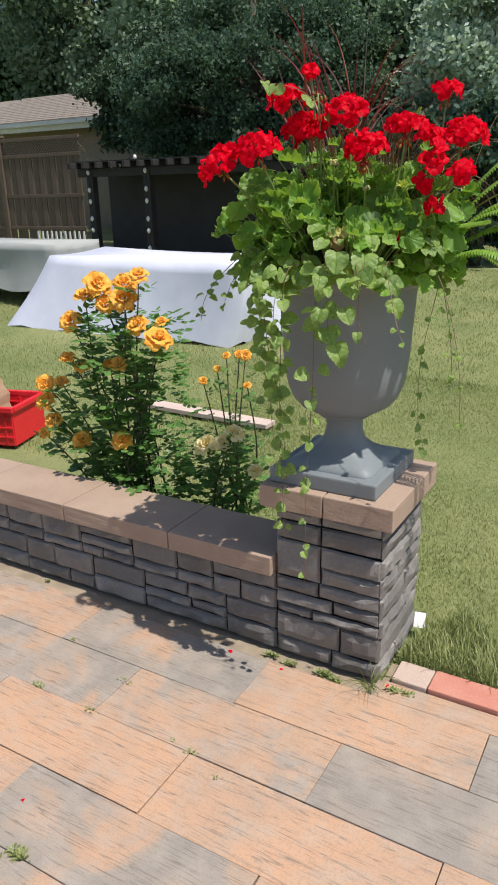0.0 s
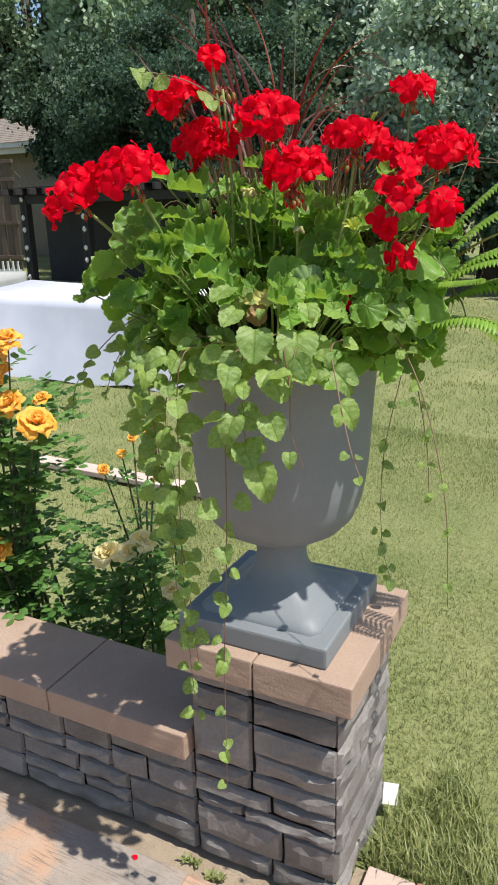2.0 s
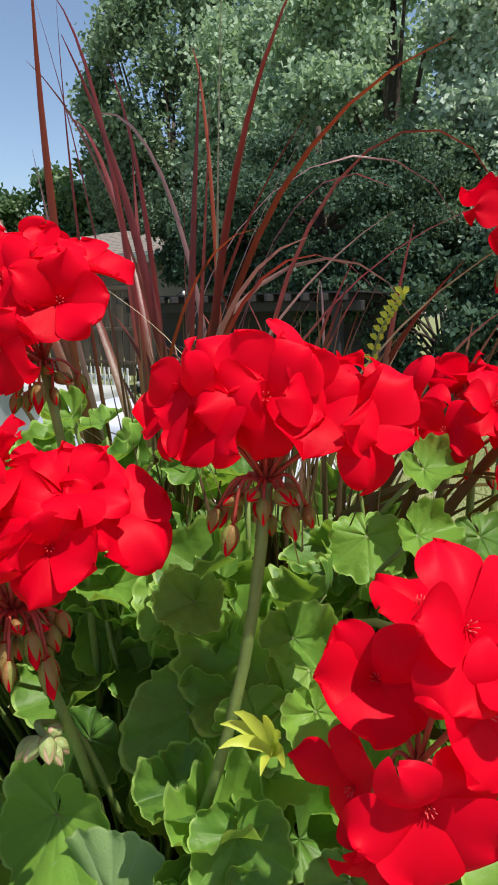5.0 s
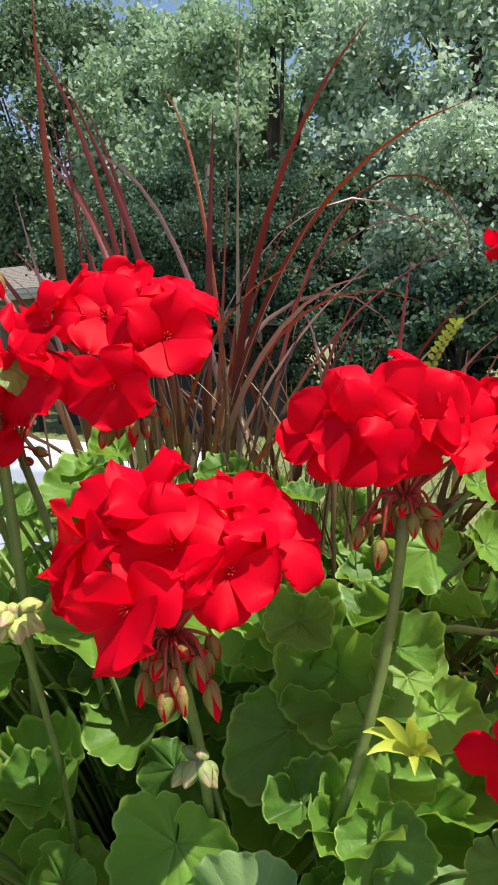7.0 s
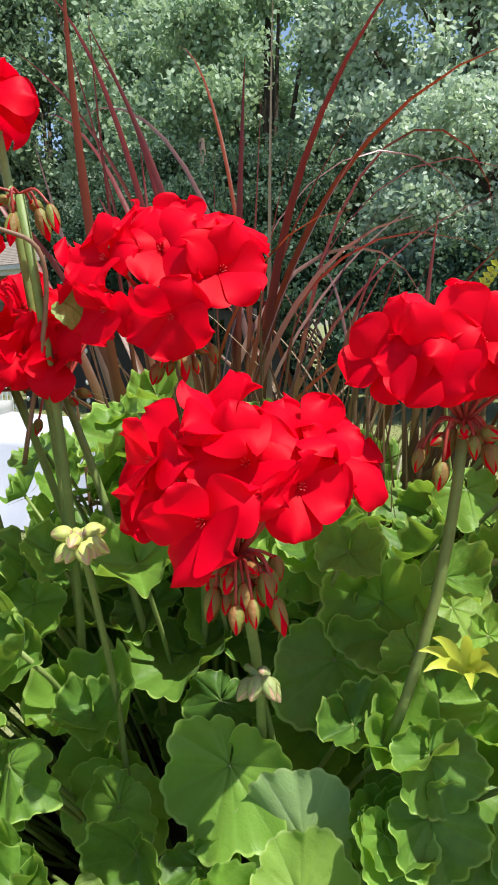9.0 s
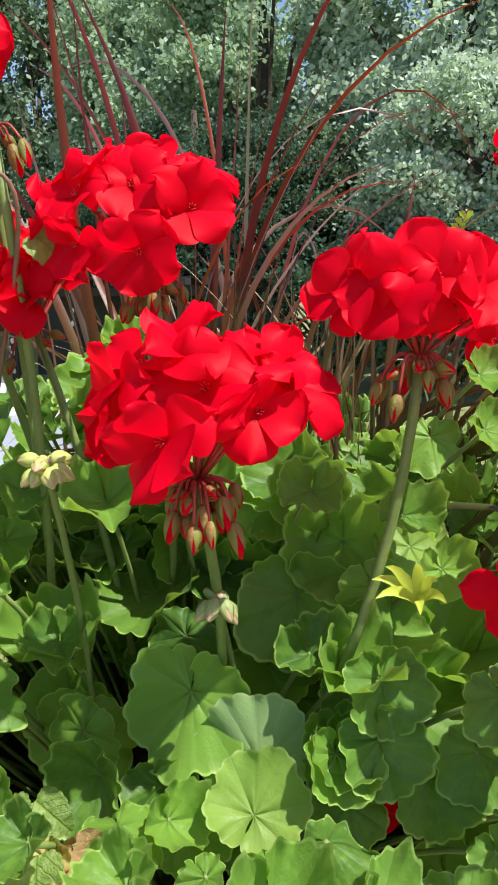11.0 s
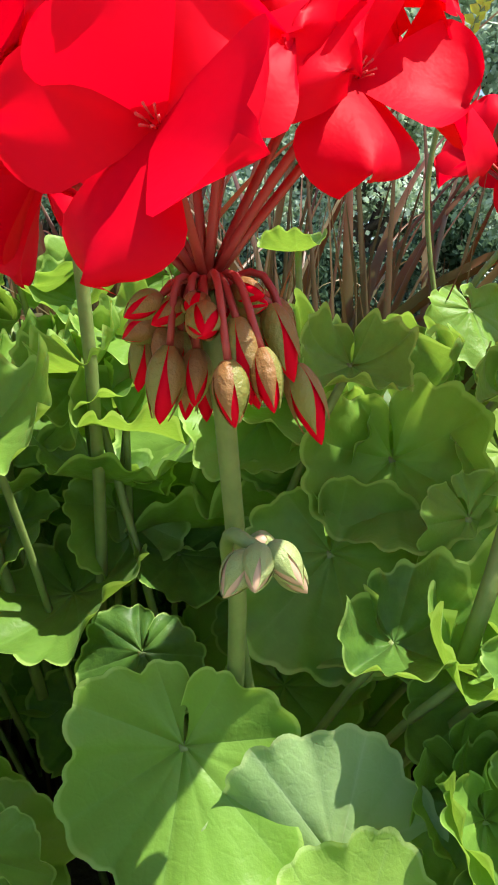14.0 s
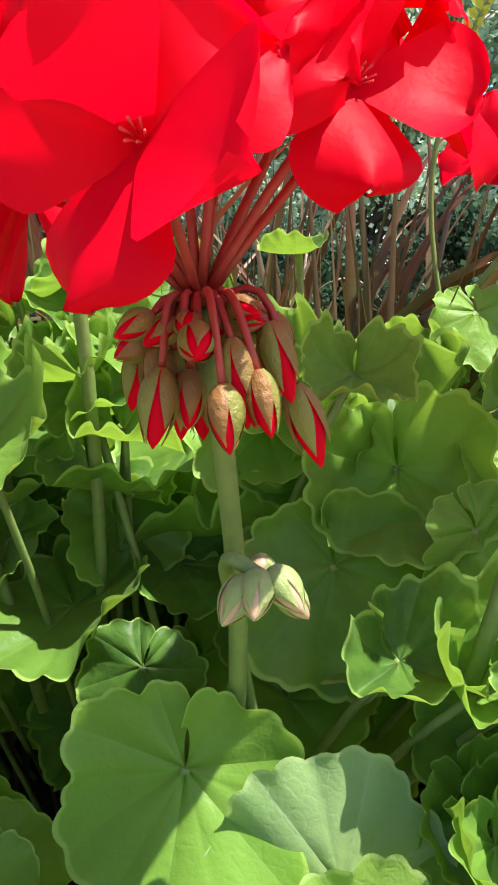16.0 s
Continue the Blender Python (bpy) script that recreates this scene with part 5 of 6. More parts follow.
# ---- purple fountain grass ----
def ribbon(points, width, normal=None, twist=0.0):
    """A folded grass blade along points, tapering to its tip."""
    pts, vs, fs = [Vector(p) for p in points], [], []
    for i, p in enumerate(pts):
        d = (pts[min(i + 1, len(pts) - 1)] - pts[max(0, i - 1)]).normalized()
        s = d.cross(normal or Vector((0.2, 1, 0.1)))
        s = (s.normalized() if s.length > 1e-3 else Vector((1, 0, 0)))
        s = Matrix.Rotation(twist * i / len(pts), 3, d) @ s
        w = width / 2 * (0.45 + 0.75 * min(1, i / len(pts) * 3)) * (1 - (i / (len(pts) - 1)) ** 2.5 * 0.95)
        vs += [p - s * w, p + d.cross(s) * w * 0.35, p + s * w]
    for i in range(len(pts) - 1):
        a = 3 * i
        fs += [(a, a + 1, a + 4, a + 3), (a + 1, a + 2, a + 5, a + 4)]
    return vs, fs


fountain = thing("fountain_grass", "purple fountain grass with arching burgundy blades", "grass", at=(-0.20, 0.27, 1.27))
FO = -fountain.location
rf = random.Random(21)


def arching_blade(p, az, tilt, bow, length, wide, mat, droop=2.0, sway=0.6):
    pts, swing = [p.copy()], rf.uniform(-sway, sway)
    for k in range(18):
        q = (k + 1) / 18
        ang = tilt + bow * q ** droop
        a = az + swing * q
        p = p + Vector((math.cos(a) * math.sin(ang), math.sin(a) * math.sin(ang) * 0.8, math.cos(ang))) * length / 18
        pts.append(p.copy())
    me = mesh_of("blade", *ribbon([q + FO for q in pts], wide, Vector((rf.uniform(-0.6, 0.6), 1, 0.1)), rf.uniform(-1.8, 1.8)))
    part("blade", me, mat, fountain)


# the long blades that stand out of the clump: foot x and y, heading, tilt, bow, length, droop, width
DARK_BLADES = [
    (-0.235, 0.248, 2.65, 0.24, 0.68, 0.900, 3.2, 0.0098),
    (-0.250, 0.266, 2.56, 0.21, 1.10, 0.900, 2.1, 0.0090),
    (-0.254, 0.253, 0.59, 0.02, 0.05, 0.639, 1.6, 0.0134),
    (-0.223, 0.254, -0.67, -0.04, 1.24, 0.714, 2.7, 0.0098),
    (-0.222, 0.280, 1.14, 0.06, 2.72, 0.870, 3.6, 0.0051),
    (-0.261, 0.257, 0.94, -0.03, 1.44, 0.737, 1.4, 0.0067),
    (-0.276, 0.277, -0.59, 0.02, 2.03, 0.686, 2.4, 0.0047),
    (-0.279, 0.272, 3.52, 0.23, -0.20, 0.718, 1.5, 0.0058),
    (-0.244, 0.276, -0.20, -0.02, 0.38, 0.591, 2.4, 0.0080),
    (-0.246, 0.228, 0.39, 0.00, 0.63, 0.611, 2.3, 0.0064),
    (-0.269, 0.296, 2.57, 0.09, -0.12, 0.581, 1.6, 0.0059)]
DARK_BLADES += [
    (-0.290, 0.298, 2.54, 0.10, 0.77, 0.797, 2.6, 0.0097),
    (-0.280, 0.256, -0.11, 0.15, -0.08, 0.611, 1.4, 0.0080),
    (-0.246, 0.281, -0.61, 0.07, 1.83, 0.682, 3.2, 0.0052)]
RUSTY_BLADES = [
    (-0.290, 0.264, 3.58, 0.26, -0.25, 0.762, 1.3, 0.0151),
    (-0.271, 0.269, -0.15, 0.07, 1.31, 0.711, 3.2, 0.0081),
    (-0.290, 0.251, -0.50, -0.00, 1.54, 0.600, 3.1, 0.0046),
    (-0.210, 0.274, 2.27, 0.16, 1.05, 0.890, 2.9, 0.0056)]
PINK_BLADES = [
    (-0.195, 0.267, 2.68, 0.08, 1.46, 0.833, 2.8, 0.0076),
    (-0.257, 0.244, 0.93, -0.05, 2.46, 0.791, 3.2, 0.0050),
    (-0.265, 0.235, 1.05, -0.04, 2.42, 0.695, 2.9, 0.0077),
    (-0.121, 0.286, 2.06, 0.23, 2.19, 0.711, 3.4, 0.0048),
    (-0.286, 0.248, -0.19, 0.10, 0.68, 0.627, 2.1, 0.0056),
    (-0.254, 0.248, -0.56, -0.00, 1.46, 0.595, 2.5, 0.0077),
    (-0.265, 0.269, 2.90, 0.42, -0.06, 0.674, 2.5, 0.0126),
    (-0.290, 0.245, 0.74, 0.08, 0.93, 0.603, 1.9, 0.0045)]
for rows, mat in ((DARK_BLADES, BLADEPURPLE), (RUSTY_BLADES, RUSTBLADE), (PINK_BLADES, PINKBLADE)):
    for x, y, az, tilt, bow, length, droop, wide in rows:
        arching_blade(Vector((x, y, 1.27)), az, tilt, bow, length, wide * 0.88, mat, droop, 0.0)
# one pale flowering culm
arching_blade(Vector((-0.21, 0.25, 1.27)), 0.2, 0.0, 0.06, 0.80, 0.0055, CULMPALE, 2.0, 0.0)
for i in range(230):
    # shorter blades that fan out, some of them bending right over
    p = Vector((-0.175 + rf.gauss(0, 0.065), 0.28 + rf.gauss(0, 0.03), 1.27))
    az = rf.uniform(-0.5, math.pi + 0.5) if i % 5 < 4 else rf.uniform(-0.7, 0.9)
    arching_blade(p, az, abs(rf.gauss(0.02, 0.13 if i % 2 else 0.26)), (rf.uniform(0.3, 1.1), rf.uniform(1.2, 2.3), rf.uniform(2.0, 3.4))[i % 3], rf.uniform(0.30, 0.54), rf.uniform(0.004, 0.0075) if i % 3 else rf.uniform(0.007, 0.0105), BLADEPURPLE)
for i in range(9):
    # blades that bend over in the middle of the clump, sunlit sheen in their colour
    p = Vector((-0.13 + rf.gauss(0, 0.06), 0.22 + rf.gauss(0, 0.03), 1.27))
    arching_blade(p, rf.uniform(-0.2, 0.5) if i % 3 else rf.uniform(2.6, 3.3), rf.uniform(0.05, 0.22), rf.uniform(1.9, 2.9), rf.uniform(0.42, 0.56), rf.uniform(0.005, 0.008), PINKBLADE, 2.6)
for i in range(26):
    # thin dry threads
    p = Vector((-0.14 + rf.gauss(0, 0.09), 0.27 + rf.gauss(0, 0.03), 1.27))
    arching_blade(p, rf.uniform(-0.6, math.pi + 0.6), rf.uniform(0.0, 0.35), rf.uniform(0.8, 3.4), rf.uniform(0.42, 0.66), rf.uniform(0.0016, 0.003), PALEBLADE)
for i in range(9):
    # a taller bunch that leans away from the middle
    p = Vector((-0.27 + rf.gauss(0, 0.03), 0.28 + rf.gauss(0, 0.025), 1.27))
    arching_blade(p, math.pi - rf.uniform(0.0, 0.5), rf.uniform(0.02, 0.30), rf.uniform(0.0, 1.1), rf.uniform(0.62, 0.88), rf.uniform(0.007, 0.0125), BLADEPURPLE)
for i in range(150):
    # culms and sheaths in the middle of the clump
    p = Vector((-0.18 + rf.gauss(0, 0.095), 0.24 + rf.gauss(0, 0.03), 1.27))
    arching_blade(p, rf.uniform(0, 6.28), abs(rf.gauss(0, 0.10)), rf.uniform(0, 0.4), rf.uniform(0.28, 0.46), rf.uniform(0.003, 0.006), CULM)


# ---- fern ----
fern = thing("fern", "bright green sword fern arching over the rim of the urn", "fern", at=(0.0, 0.24, 1.27))
FN = -fern.location
rq = random.Random(3)
for tgt, lift, wid in (((0.30, 0.32, 1.60), 0.06, 0.07), ((0.36, 0.20, 1.46), 0.08, 0.075), ((0.40, 0.28, 1.34), 0.10, 0.075), ((0.34, 0.36, 1.48), 0.08, 0.07), ((0.42, 0.30, 1.42), 0.07, 0.07), ((0.40, 0.12, 1.26), 0.09, 0.062), ((0.26, 0.34, 1.66), 0.05, 0.05), ((0.44, 0.18, 1.18), 0.12, 0.075), ((0.30, 0.42, 1.20), 0.10, 0.07), ((0.22, 0.06, 1.44), 0.05, 0.05), ((0.36, 0.22, 1.52), 0.06, 0.055), ((0.12, 0.1, 1.52), 0.02, 0.04), ((0.03, 0.1, 1.50), 0.01, 0.03)):
    line = through_points([Vector((-0.02, 0.22, 1.28)) + FN, Vector((-0.02, 0.22, 1.28)).lerp(Vector(tgt), 0.5) + Vector((0, 0, lift)) + FN, Vector(tgt) + FN], 26)
    frond = part("frond", mesh_of("frond", *tube(line, [0.0018 - 0.0013 * i / len(line) for i in range(len(line))], 5)), STEM, fern)
    pieces = []
    for i in range(3, len(line) - 1):
        d = (line[i + 1] - line[i]).normalized()
        w = 0.66 * wid * math.sin(math.pi * min(1, (i - 1) / len(line) * 0.9 + 0.12)) ** 0.7
        for h in (0.0,):
            p = line[i].lerp(line[i + 1], h)
            for s in (1, -1):
                o = (d.cross(Vector((0, 0, 1))).normalized() * s + d * 0.35 + Vector((0, 0, -0.15))).normalized()
                pieces.append(ribbon([p, p + o * w * 0.4 + Vector((0, 0, 0.002)), p + o * w * 0.8, p + o * w + Vector((0, 0, -0.006))], 0.0085, d.cross(o)))
    tagged(part("frond_blade", mesh_of("frond_blade", *joined(pieces)), FERN, frond), kind="stuff")


# a tuft of pointed yellow young leaves, and a curled fern tip
tuft = part("young_leaf_tuft", mesh_of("young_leaf_tuft", *joined([
    ribbon([p + VO for p in bent((0.002, 0.030, 1.522), Vector((0.002, 0.030, 1.530)) + Vector(d) * 0.02, -0.005, 5)], 0.0055, Vector((0.1, -0.8, 0.5)))
    for d in ((-1.0, -0.6, 0.25), (-0.8, -0.9, -0.1), (-0.7, -0.5, 0.6), (0.1, -0.5, 0.8), (0.6, -0.6, 0.5), (0.9, -0.9, 0.1), (0.3, -0.9, -0.3))])), YOUNGLEAF, vine, "pointed yellow young leaves")
curl = through_points([Vector(p) + FN for p in ((-0.02, 0.20, 1.45), (-0.045, 0.19, 1.62), (-0.03, 0.18, 1.69), (-0.012, 0.177, 1.722))], 8)
tip = part("frond", mesh_of("frond", *tube(curl, 0.0013, 5)), STEM, fern)
part("frond_blade", mesh_of("frond_blade", *joined([ribbon([curl[i], curl[i] + Vector((s * 0.0025, -0.001, 0.003)), curl[i] + Vector((s * 0.0045, -0.002, 0.004))], 0.004, Vector((0, 1, 0.3))) for i in range(14, 25) for s in (1, -1)])), YOUNGLEAF, tip, "curled yellow fern tip")


# ---- roses ----
def rose_mesh(seed, mat, open_=1.0):
    """A cupped double rose about one unit across: rings of overlapping petals."""
    rnd = random.Random(seed)
    pieces = []
    for ring, (count, rad, tilt, ln) in enumerate(((3, 0.05, 1.35, 0.24), (5, 0.10, 1.1, 0.32), (6, 0.16, 0.75, 0.38), (7, 0.2, 0.4, 0.40))):
        for k in range(count):
            v, f = petal_mesh(seed * 31 + ring * 7 + k, ln, ln * 1.15, 0.1 + 0.18 * ring)
            a = 2 * math.pi * (k + 0.4 * ring) / count + rnd.uniform(-0.2, 0.2)
            m = Matrix.Rotation(a, 4, "Z") @ Matrix.Translation((rad * 0.6, 0, 0.02 * (3 - ring))) @ Matrix.Rotation(-tilt * rnd.uniform(0.85, 1.1) * open_, 4, "Y")
            pieces.append(([m @ Vector(p) for p in v], f))
    me = mesh_of("rose_bloom", *joined(pieces))
    me.materials.append(mat)
    return me


ROSES = [rose_mesh(s, ORANGE) for s in range(4)]
CREAMS = [rose_mesh(s + 9, CREAM) for s in range(2)]


def leaflet_cluster(p, d, size, rnd):
    """Five oval leaflets on a short stalk."""
    out = []
    side = d.cross(Vector((rnd.uniform(-0.3, 0.3), rnd.uniform(-0.3, 0.3), 1))).normalized()
    for along, s in ((0.35, 1), (0.35, -1), (0.75, 1), (0.75, -1), (1.0, 0)):
        o = (side * s * 0.9 + d * (0.5 if s else 1)).normalized()
        b = p + d * size * 1.6 * along
        nrm = Vector((rnd.uniform(-0.5, 0.5), rnd.uniform(-0.5, 0.5), 1)).normalized()
        w = o.cross(nrm).normalized() * size * 0.36
        c = b + o * size * 0.5 + nrm * size * 0.06
        out.append(([b, b + o * size * 0.3 + w * 0.9, b + o * size * 0.7 + w * 0.8, b + o * size, b + o * size * 0.7 - w * 0.8, b + o * size * 0.3 - w * 0.9, c], [(0, 1, 6), (1, 2, 6), (2, 3, 6), (3, 4, 6), (4, 5, 6), (5, 0, 6)]))
    return out


def rose_bush(label, base, blooms, meshes, fill, seed, size, spread, leaf_size=0.036, thin=False):
    rnd = random.Random(seed)
    bush = thing("rose_bush", label, "shrub", at=base)
    o = -Vector(base)
    leaves, ends = [], []
    for bx, by, bz, bs in blooms:
        top = Vector((bx, by, bz))
        foot = Vector((base[0] + rnd.uniform(-spread, spread) * 0.5, base[1] + rnd.uniform(-0.08, 0.08), rise(base[0], base[1]) - 0.02))
        mid = foot.lerp(top, 0.55) + Vector((rnd.uniform(-0.06, 0.06), rnd.uniform(-0.06, 0.06), 0.03))
        line = through_points([foot, mid, top], 8)
        cane = part("cane", mesh_of("cane", *tube([p + o for p in line], [0.0055 - 0.0035 * i / len(line) for i in range(len(line))], 6)), CANE, bush)
        n = Vector((0.35 + rnd.uniform(-0.3, 0.35), -0.6 + rnd.uniform(-0.3, 0.3), 0.75 + rnd.uniform(-0.3, 0.4)))
        part("rose_bloom", meshes[rnd.randrange(len(meshes))], None, cane, m=facing(top + o, n, (rnd.uniform(-1, 1), 0, rnd.uniform(-1, 1)), bs * 1.12))
        ends.append(line)
        for i in range(5 if not thin else 2, len(line) - 1):
            for _ in range(2 if not thin else 1):
                d = Vector((rnd.uniform(-1, 1), rnd.uniform(-1, 1), rnd.uniform(-0.2, 0.6))).normalized()
                leaves += leaflet_cluster(line[i] + o, d, leaf_size * rnd.uniform(0.7, 1.2), rnd)
    for i in range(fill):
        a, r = rnd.uniform(0, 6.28), math.sqrt(rnd.random()) * spread
        z = rnd.uniform(0.12, size)
        p = Vector((base[0] + math.cos(a) * r * (1.1 - 0.4 * z / size), base[1] + math.sin(a) * r * 0.55, z))
        d = Vector((math.cos(a), math.sin(a) - 0.3, rnd.uniform(-0.3, 0.5))).normalized()
        leaves += leaflet_cluster(p + o, d, leaf_size * rnd.uniform(0.7, 1.25), rnd)
    me = mesh_of("rose_leaves", *joined(leaves), smooth=False)
    tagged(part("rose_leaves", me, ROSELEAF, bush, "dark glossy rose foliage"), kind="stuff")
    return bush


rose_bush("apricot orange rose bush in bloom behind the low wall", (-1.28, 0.42, 0), [
    (-1.325, 0.30, 1.185, 0.10), (-1.188, 0.29, 1.137, 0.105), (-1.116, 0.30, 1.225, 0.075), (-1.397, 0.3, 1.137, 0.08), (-1.21, 0.33, 1.19, 0.085),
    (-1.488, 0.30, 1.029, 0.085), (-1.139, 0.30, 1.038, 0.08), (-1.028, 0.28, 0.995, 0.10), (-1.296, 0.3, 1.11, 0.07), (-1.05, 0.34, 1.05, 0.05),
    (-1.678, 0.30, 0.743, 0.075), (-1.60, 0.32, 0.755, 0.06), (-1.685, 0.30, 0.661, 0.085), (-1.471, 0.28, 0.519, 0.08), (-1.248, 0.28, 0.553, 0.08), (-1.526, 0.3, 0.871, 0.065),
    (-1.451, 0.3, 0.843, 0.06), (-1.652, 0.3, 0.579, 0.07), (-1.249, 0.3, 0.874, 0.06), (-1.34, 0.35, 0.85, 0.055), (-1.74, 0.32, 0.5, 0.05)], ROSES, 400, 5, 1.05, 0.31)
rose_bush("low rose bush with pale cream blooms beside the pillar", (-0.92, 0.50, 0), [
    (-0.91, 0.4, 0.546, 0.085), (-0.827, 0.4, 0.571, 0.07), (-0.773, 0.4, 0.62, 0.07), (-0.681, 0.4, 0.476, 0.055)], CREAMS, 170, 6, 0.52, 0.22, 0.03)
rose_bush("spindly rose with small peach buds", (-0.86, 0.62, 0), [
    (-0.801, 0.55, 0.90, 0.045), (-0.83, 0.55, 0.90, 0.04), (-0.892, 0.55, 0.89, 0.032), (-0.979, 0.5, 0.787, 0.035), (-0.766, 0.5, 0.79, 0.035), (-0.94, 0.55, 0.83, 0.03)], ROSES, 10, 7, 0.6, 0.16, 0.026, True)


# ---- lawn things ----
def draped(corners_top, corners_foot, name, label, mat, seed):
    """A cloth over a table: a flat top and a skirt that hangs in folds down to the grass."""
    rnd = random.Random(seed)
    vs, fs, per, rows = [], [], 14, 8
    top = [Vector(c) for c in corners_top]
    foot = [Vector(c) for c in corners_foot]
    n = 4 * per
    for r in range(rows + 1):
        q = r / rows
        for k in range(n):
            e, s = divmod(k, per)
            s /= per
            t = top[e].lerp(top[(e + 1) % 4], s)
            f = foot[e].lerp(foot[(e + 1) % 4], s)
            p = t.lerp(f, q)
            out = (f - t); out.z = 0
            out = out.normalized() if out.length > 1e-4 else Vector((0, 0, 0))
            p += out * (0.05 * q * math.sin(s * per * 1.3 + seed) * math.sin(math.pi * s) + 0.03 * math.sin(q * math.pi) * -1)
            p.z += -0.02 * math.sin(math.pi * s) * (1 - q) + 0.02 * q * math.sin(k * 1.7)
            vs.append(p)
    for r in range(rows):
        for k in range(n):
            a, b = r * n + k, r * n + (k + 1) % n
            fs.append((a, b, b + n, a + n))
    mid = len(vs)
    vs.append(sum((v for v in vs[:n]), Vector()) / n)
    for k in range(n):
        fs.append((mid, (k + 1) % n, k))
    c = vs[mid].copy(); c.z = 0
    ob = part(name, mesh_of(name, [v - c for v in vs], fs), mat)
    ob.location = c
    return tagged(ob, label, "tablecloth", "cloth-covered tables on the lawn")


def folding_table(center, sx, sy, z, turn):
    t = thing("folding_table", "folding table hidden under a hanging cloth on the lawn", "table", "cloth-covered tables on the lawn", at=(center[0], center[1], 0))
    t.rotation_euler.z = turn
    zb = rise(center[0], center[1])
    part("tabletop", slab(-sx, sx, -sy, sy, z - 0.05, z - 0.02, 0.005), WHITEWOOD, t)
    for a in (-1, 1):
        for b in (-1, 1):
            x, y = a * sx * 0.82, b * sy * 0.75
            part("leg", mesh_of("leg", *tube([(x, y, zb - 0.1), (x, y, z - 0.05)], 0.014, 8)), DARKWOOD, t)


draped([(-5.15, 3.84, 0.905), (-2.75, 3.84, 0.875), (-2.75, 4.72, 0.90), (-5.15, 4.72, 0.93)],
       [(-5.62, 3.55, 0.17), (-2.90, 3.78, 0.13), (-2.60, 4.9, 0.16), (-5.5, 5.0, 0.22)], "tablecloth", "long white tablecloth draped over a table down to the grass", CLOTH, 3)
folding_table((-3.95, 4.28), 1.1, 0.34, 0.885, 0.0)
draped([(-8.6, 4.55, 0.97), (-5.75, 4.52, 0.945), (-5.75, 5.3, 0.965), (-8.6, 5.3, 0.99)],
       [(-8.7, 4.5, 0.42), (-5.7, 4.47, 0.38), (-5.7, 5.4, 0.40), (-8.7, 5.4, 0.44)], "tablecloth", "greyish cloth hanging over a long table, its colour darkened for tree shade", SHADECLOTH, 5)
folding_table((-7.2, 4.92), 1.25, 0.3, 0.955, 0.0)


def crate(at, turn):
    c = thing("crate", "red plastic crate with a slotted side on the grass", "crate", at=at)
    c.rotation_euler.z = turn
    w, d, h = 0.26, 0.18, 0.25
    part("floor", slab(-w, w, -d, d, 0.005, 0.02, 0.003), RED_PLASTIC, c)
    for s in (-1, 1):
        part("side_panel", slab(-w, w, s * d - 0.006, s * d + 0.006, 0.005, h, 0.003), RED_PLASTIC, c)
        part("side_panel", slab(s * w - 0.006, s * w + 0.006, -d, d, 0.005, h, 0.003), RED_PLASTIC, c)
        part("lip", slab(-w - 0.016, w + 0.016, s * d - 0.016 + s * 0.008, s * d + 0.016 + s * 0.008, h - 0.03, h + 0.004, 0.005), RED_PLASTIC, c)
        part("lip", slab(s * w - 0.016 + s * 0.008, s * w + 0.016 + s * 0.008, -d, d, h - 0.028, h + 0.002, 0.005), RED_PLASTIC, c)
        for z in (0.06, 0.12, 0.18):
            part("rib", slab(-w, w, s * d - 0.012, s * d + 0.012, z - 0.006, z + 0.006, 0.002), RED_PLASTIC, c)
        for k in range(5):
            x = -w + 0.05 + k * 0.105
            part("rib", slab(x - 0.005, x + 0.005, s * d - 0.011, s * d + 0.011, 0.02, h - 0.03, 0.002), RED_PLASTIC, c)
    return c


crate((-3.04, 1.10, rise(-3.04, 1.10)), radians(16))


def paper_bag(at):
    bm = slab(-0.13, 0.13, -0.09, 0.09, 0, 0.34, 0.0, 0, 5)
    for v in bm.verts:
        q = v.co.z / 0.34
        v.co.x *= 1 - 0.35 * q * q
        v.co.y *= 1 - 0.5 * q * q
        v.co += 0.025 * Vector(noise.noise_vector(v.co * 11))
    ob = part("paper_bag", bm, PAPER_BAG)
    ob.location = at
    return tagged(ob, "crumpled brown paper bag standing in the red crate", "bag")


paper_bag((-3.12, 1.15, rise(-3.04, 1.10) + 0.022))
board = part("board", slab(-0.62, 0.62, -0.06, 0.06, 0.004, 0.035, 0.004), BOARD)
board.location, board.rotation_euler = (-2.12, 2.03, rise(-2.1, 2.0)), (0, 0.012, radians(-1))
tagged(board, "flat pinkish plank lying on the lawn", "plank")
slip = part("paper_slip", slab(-0.02, 0.02, -0.0015, 0.0015, 0, 0.055, 0.0008), WHITE_PAPER)
slip.location, slip.rotation_euler = (0.03, 0.33, 0.02), (radians(-30), 0.1, radians(20))
tagged(slip, "small white slip of paper stuck in the grass", "paper")


# ---- far side of the lawn: fence, pergola, garage ----
FY = 9.75


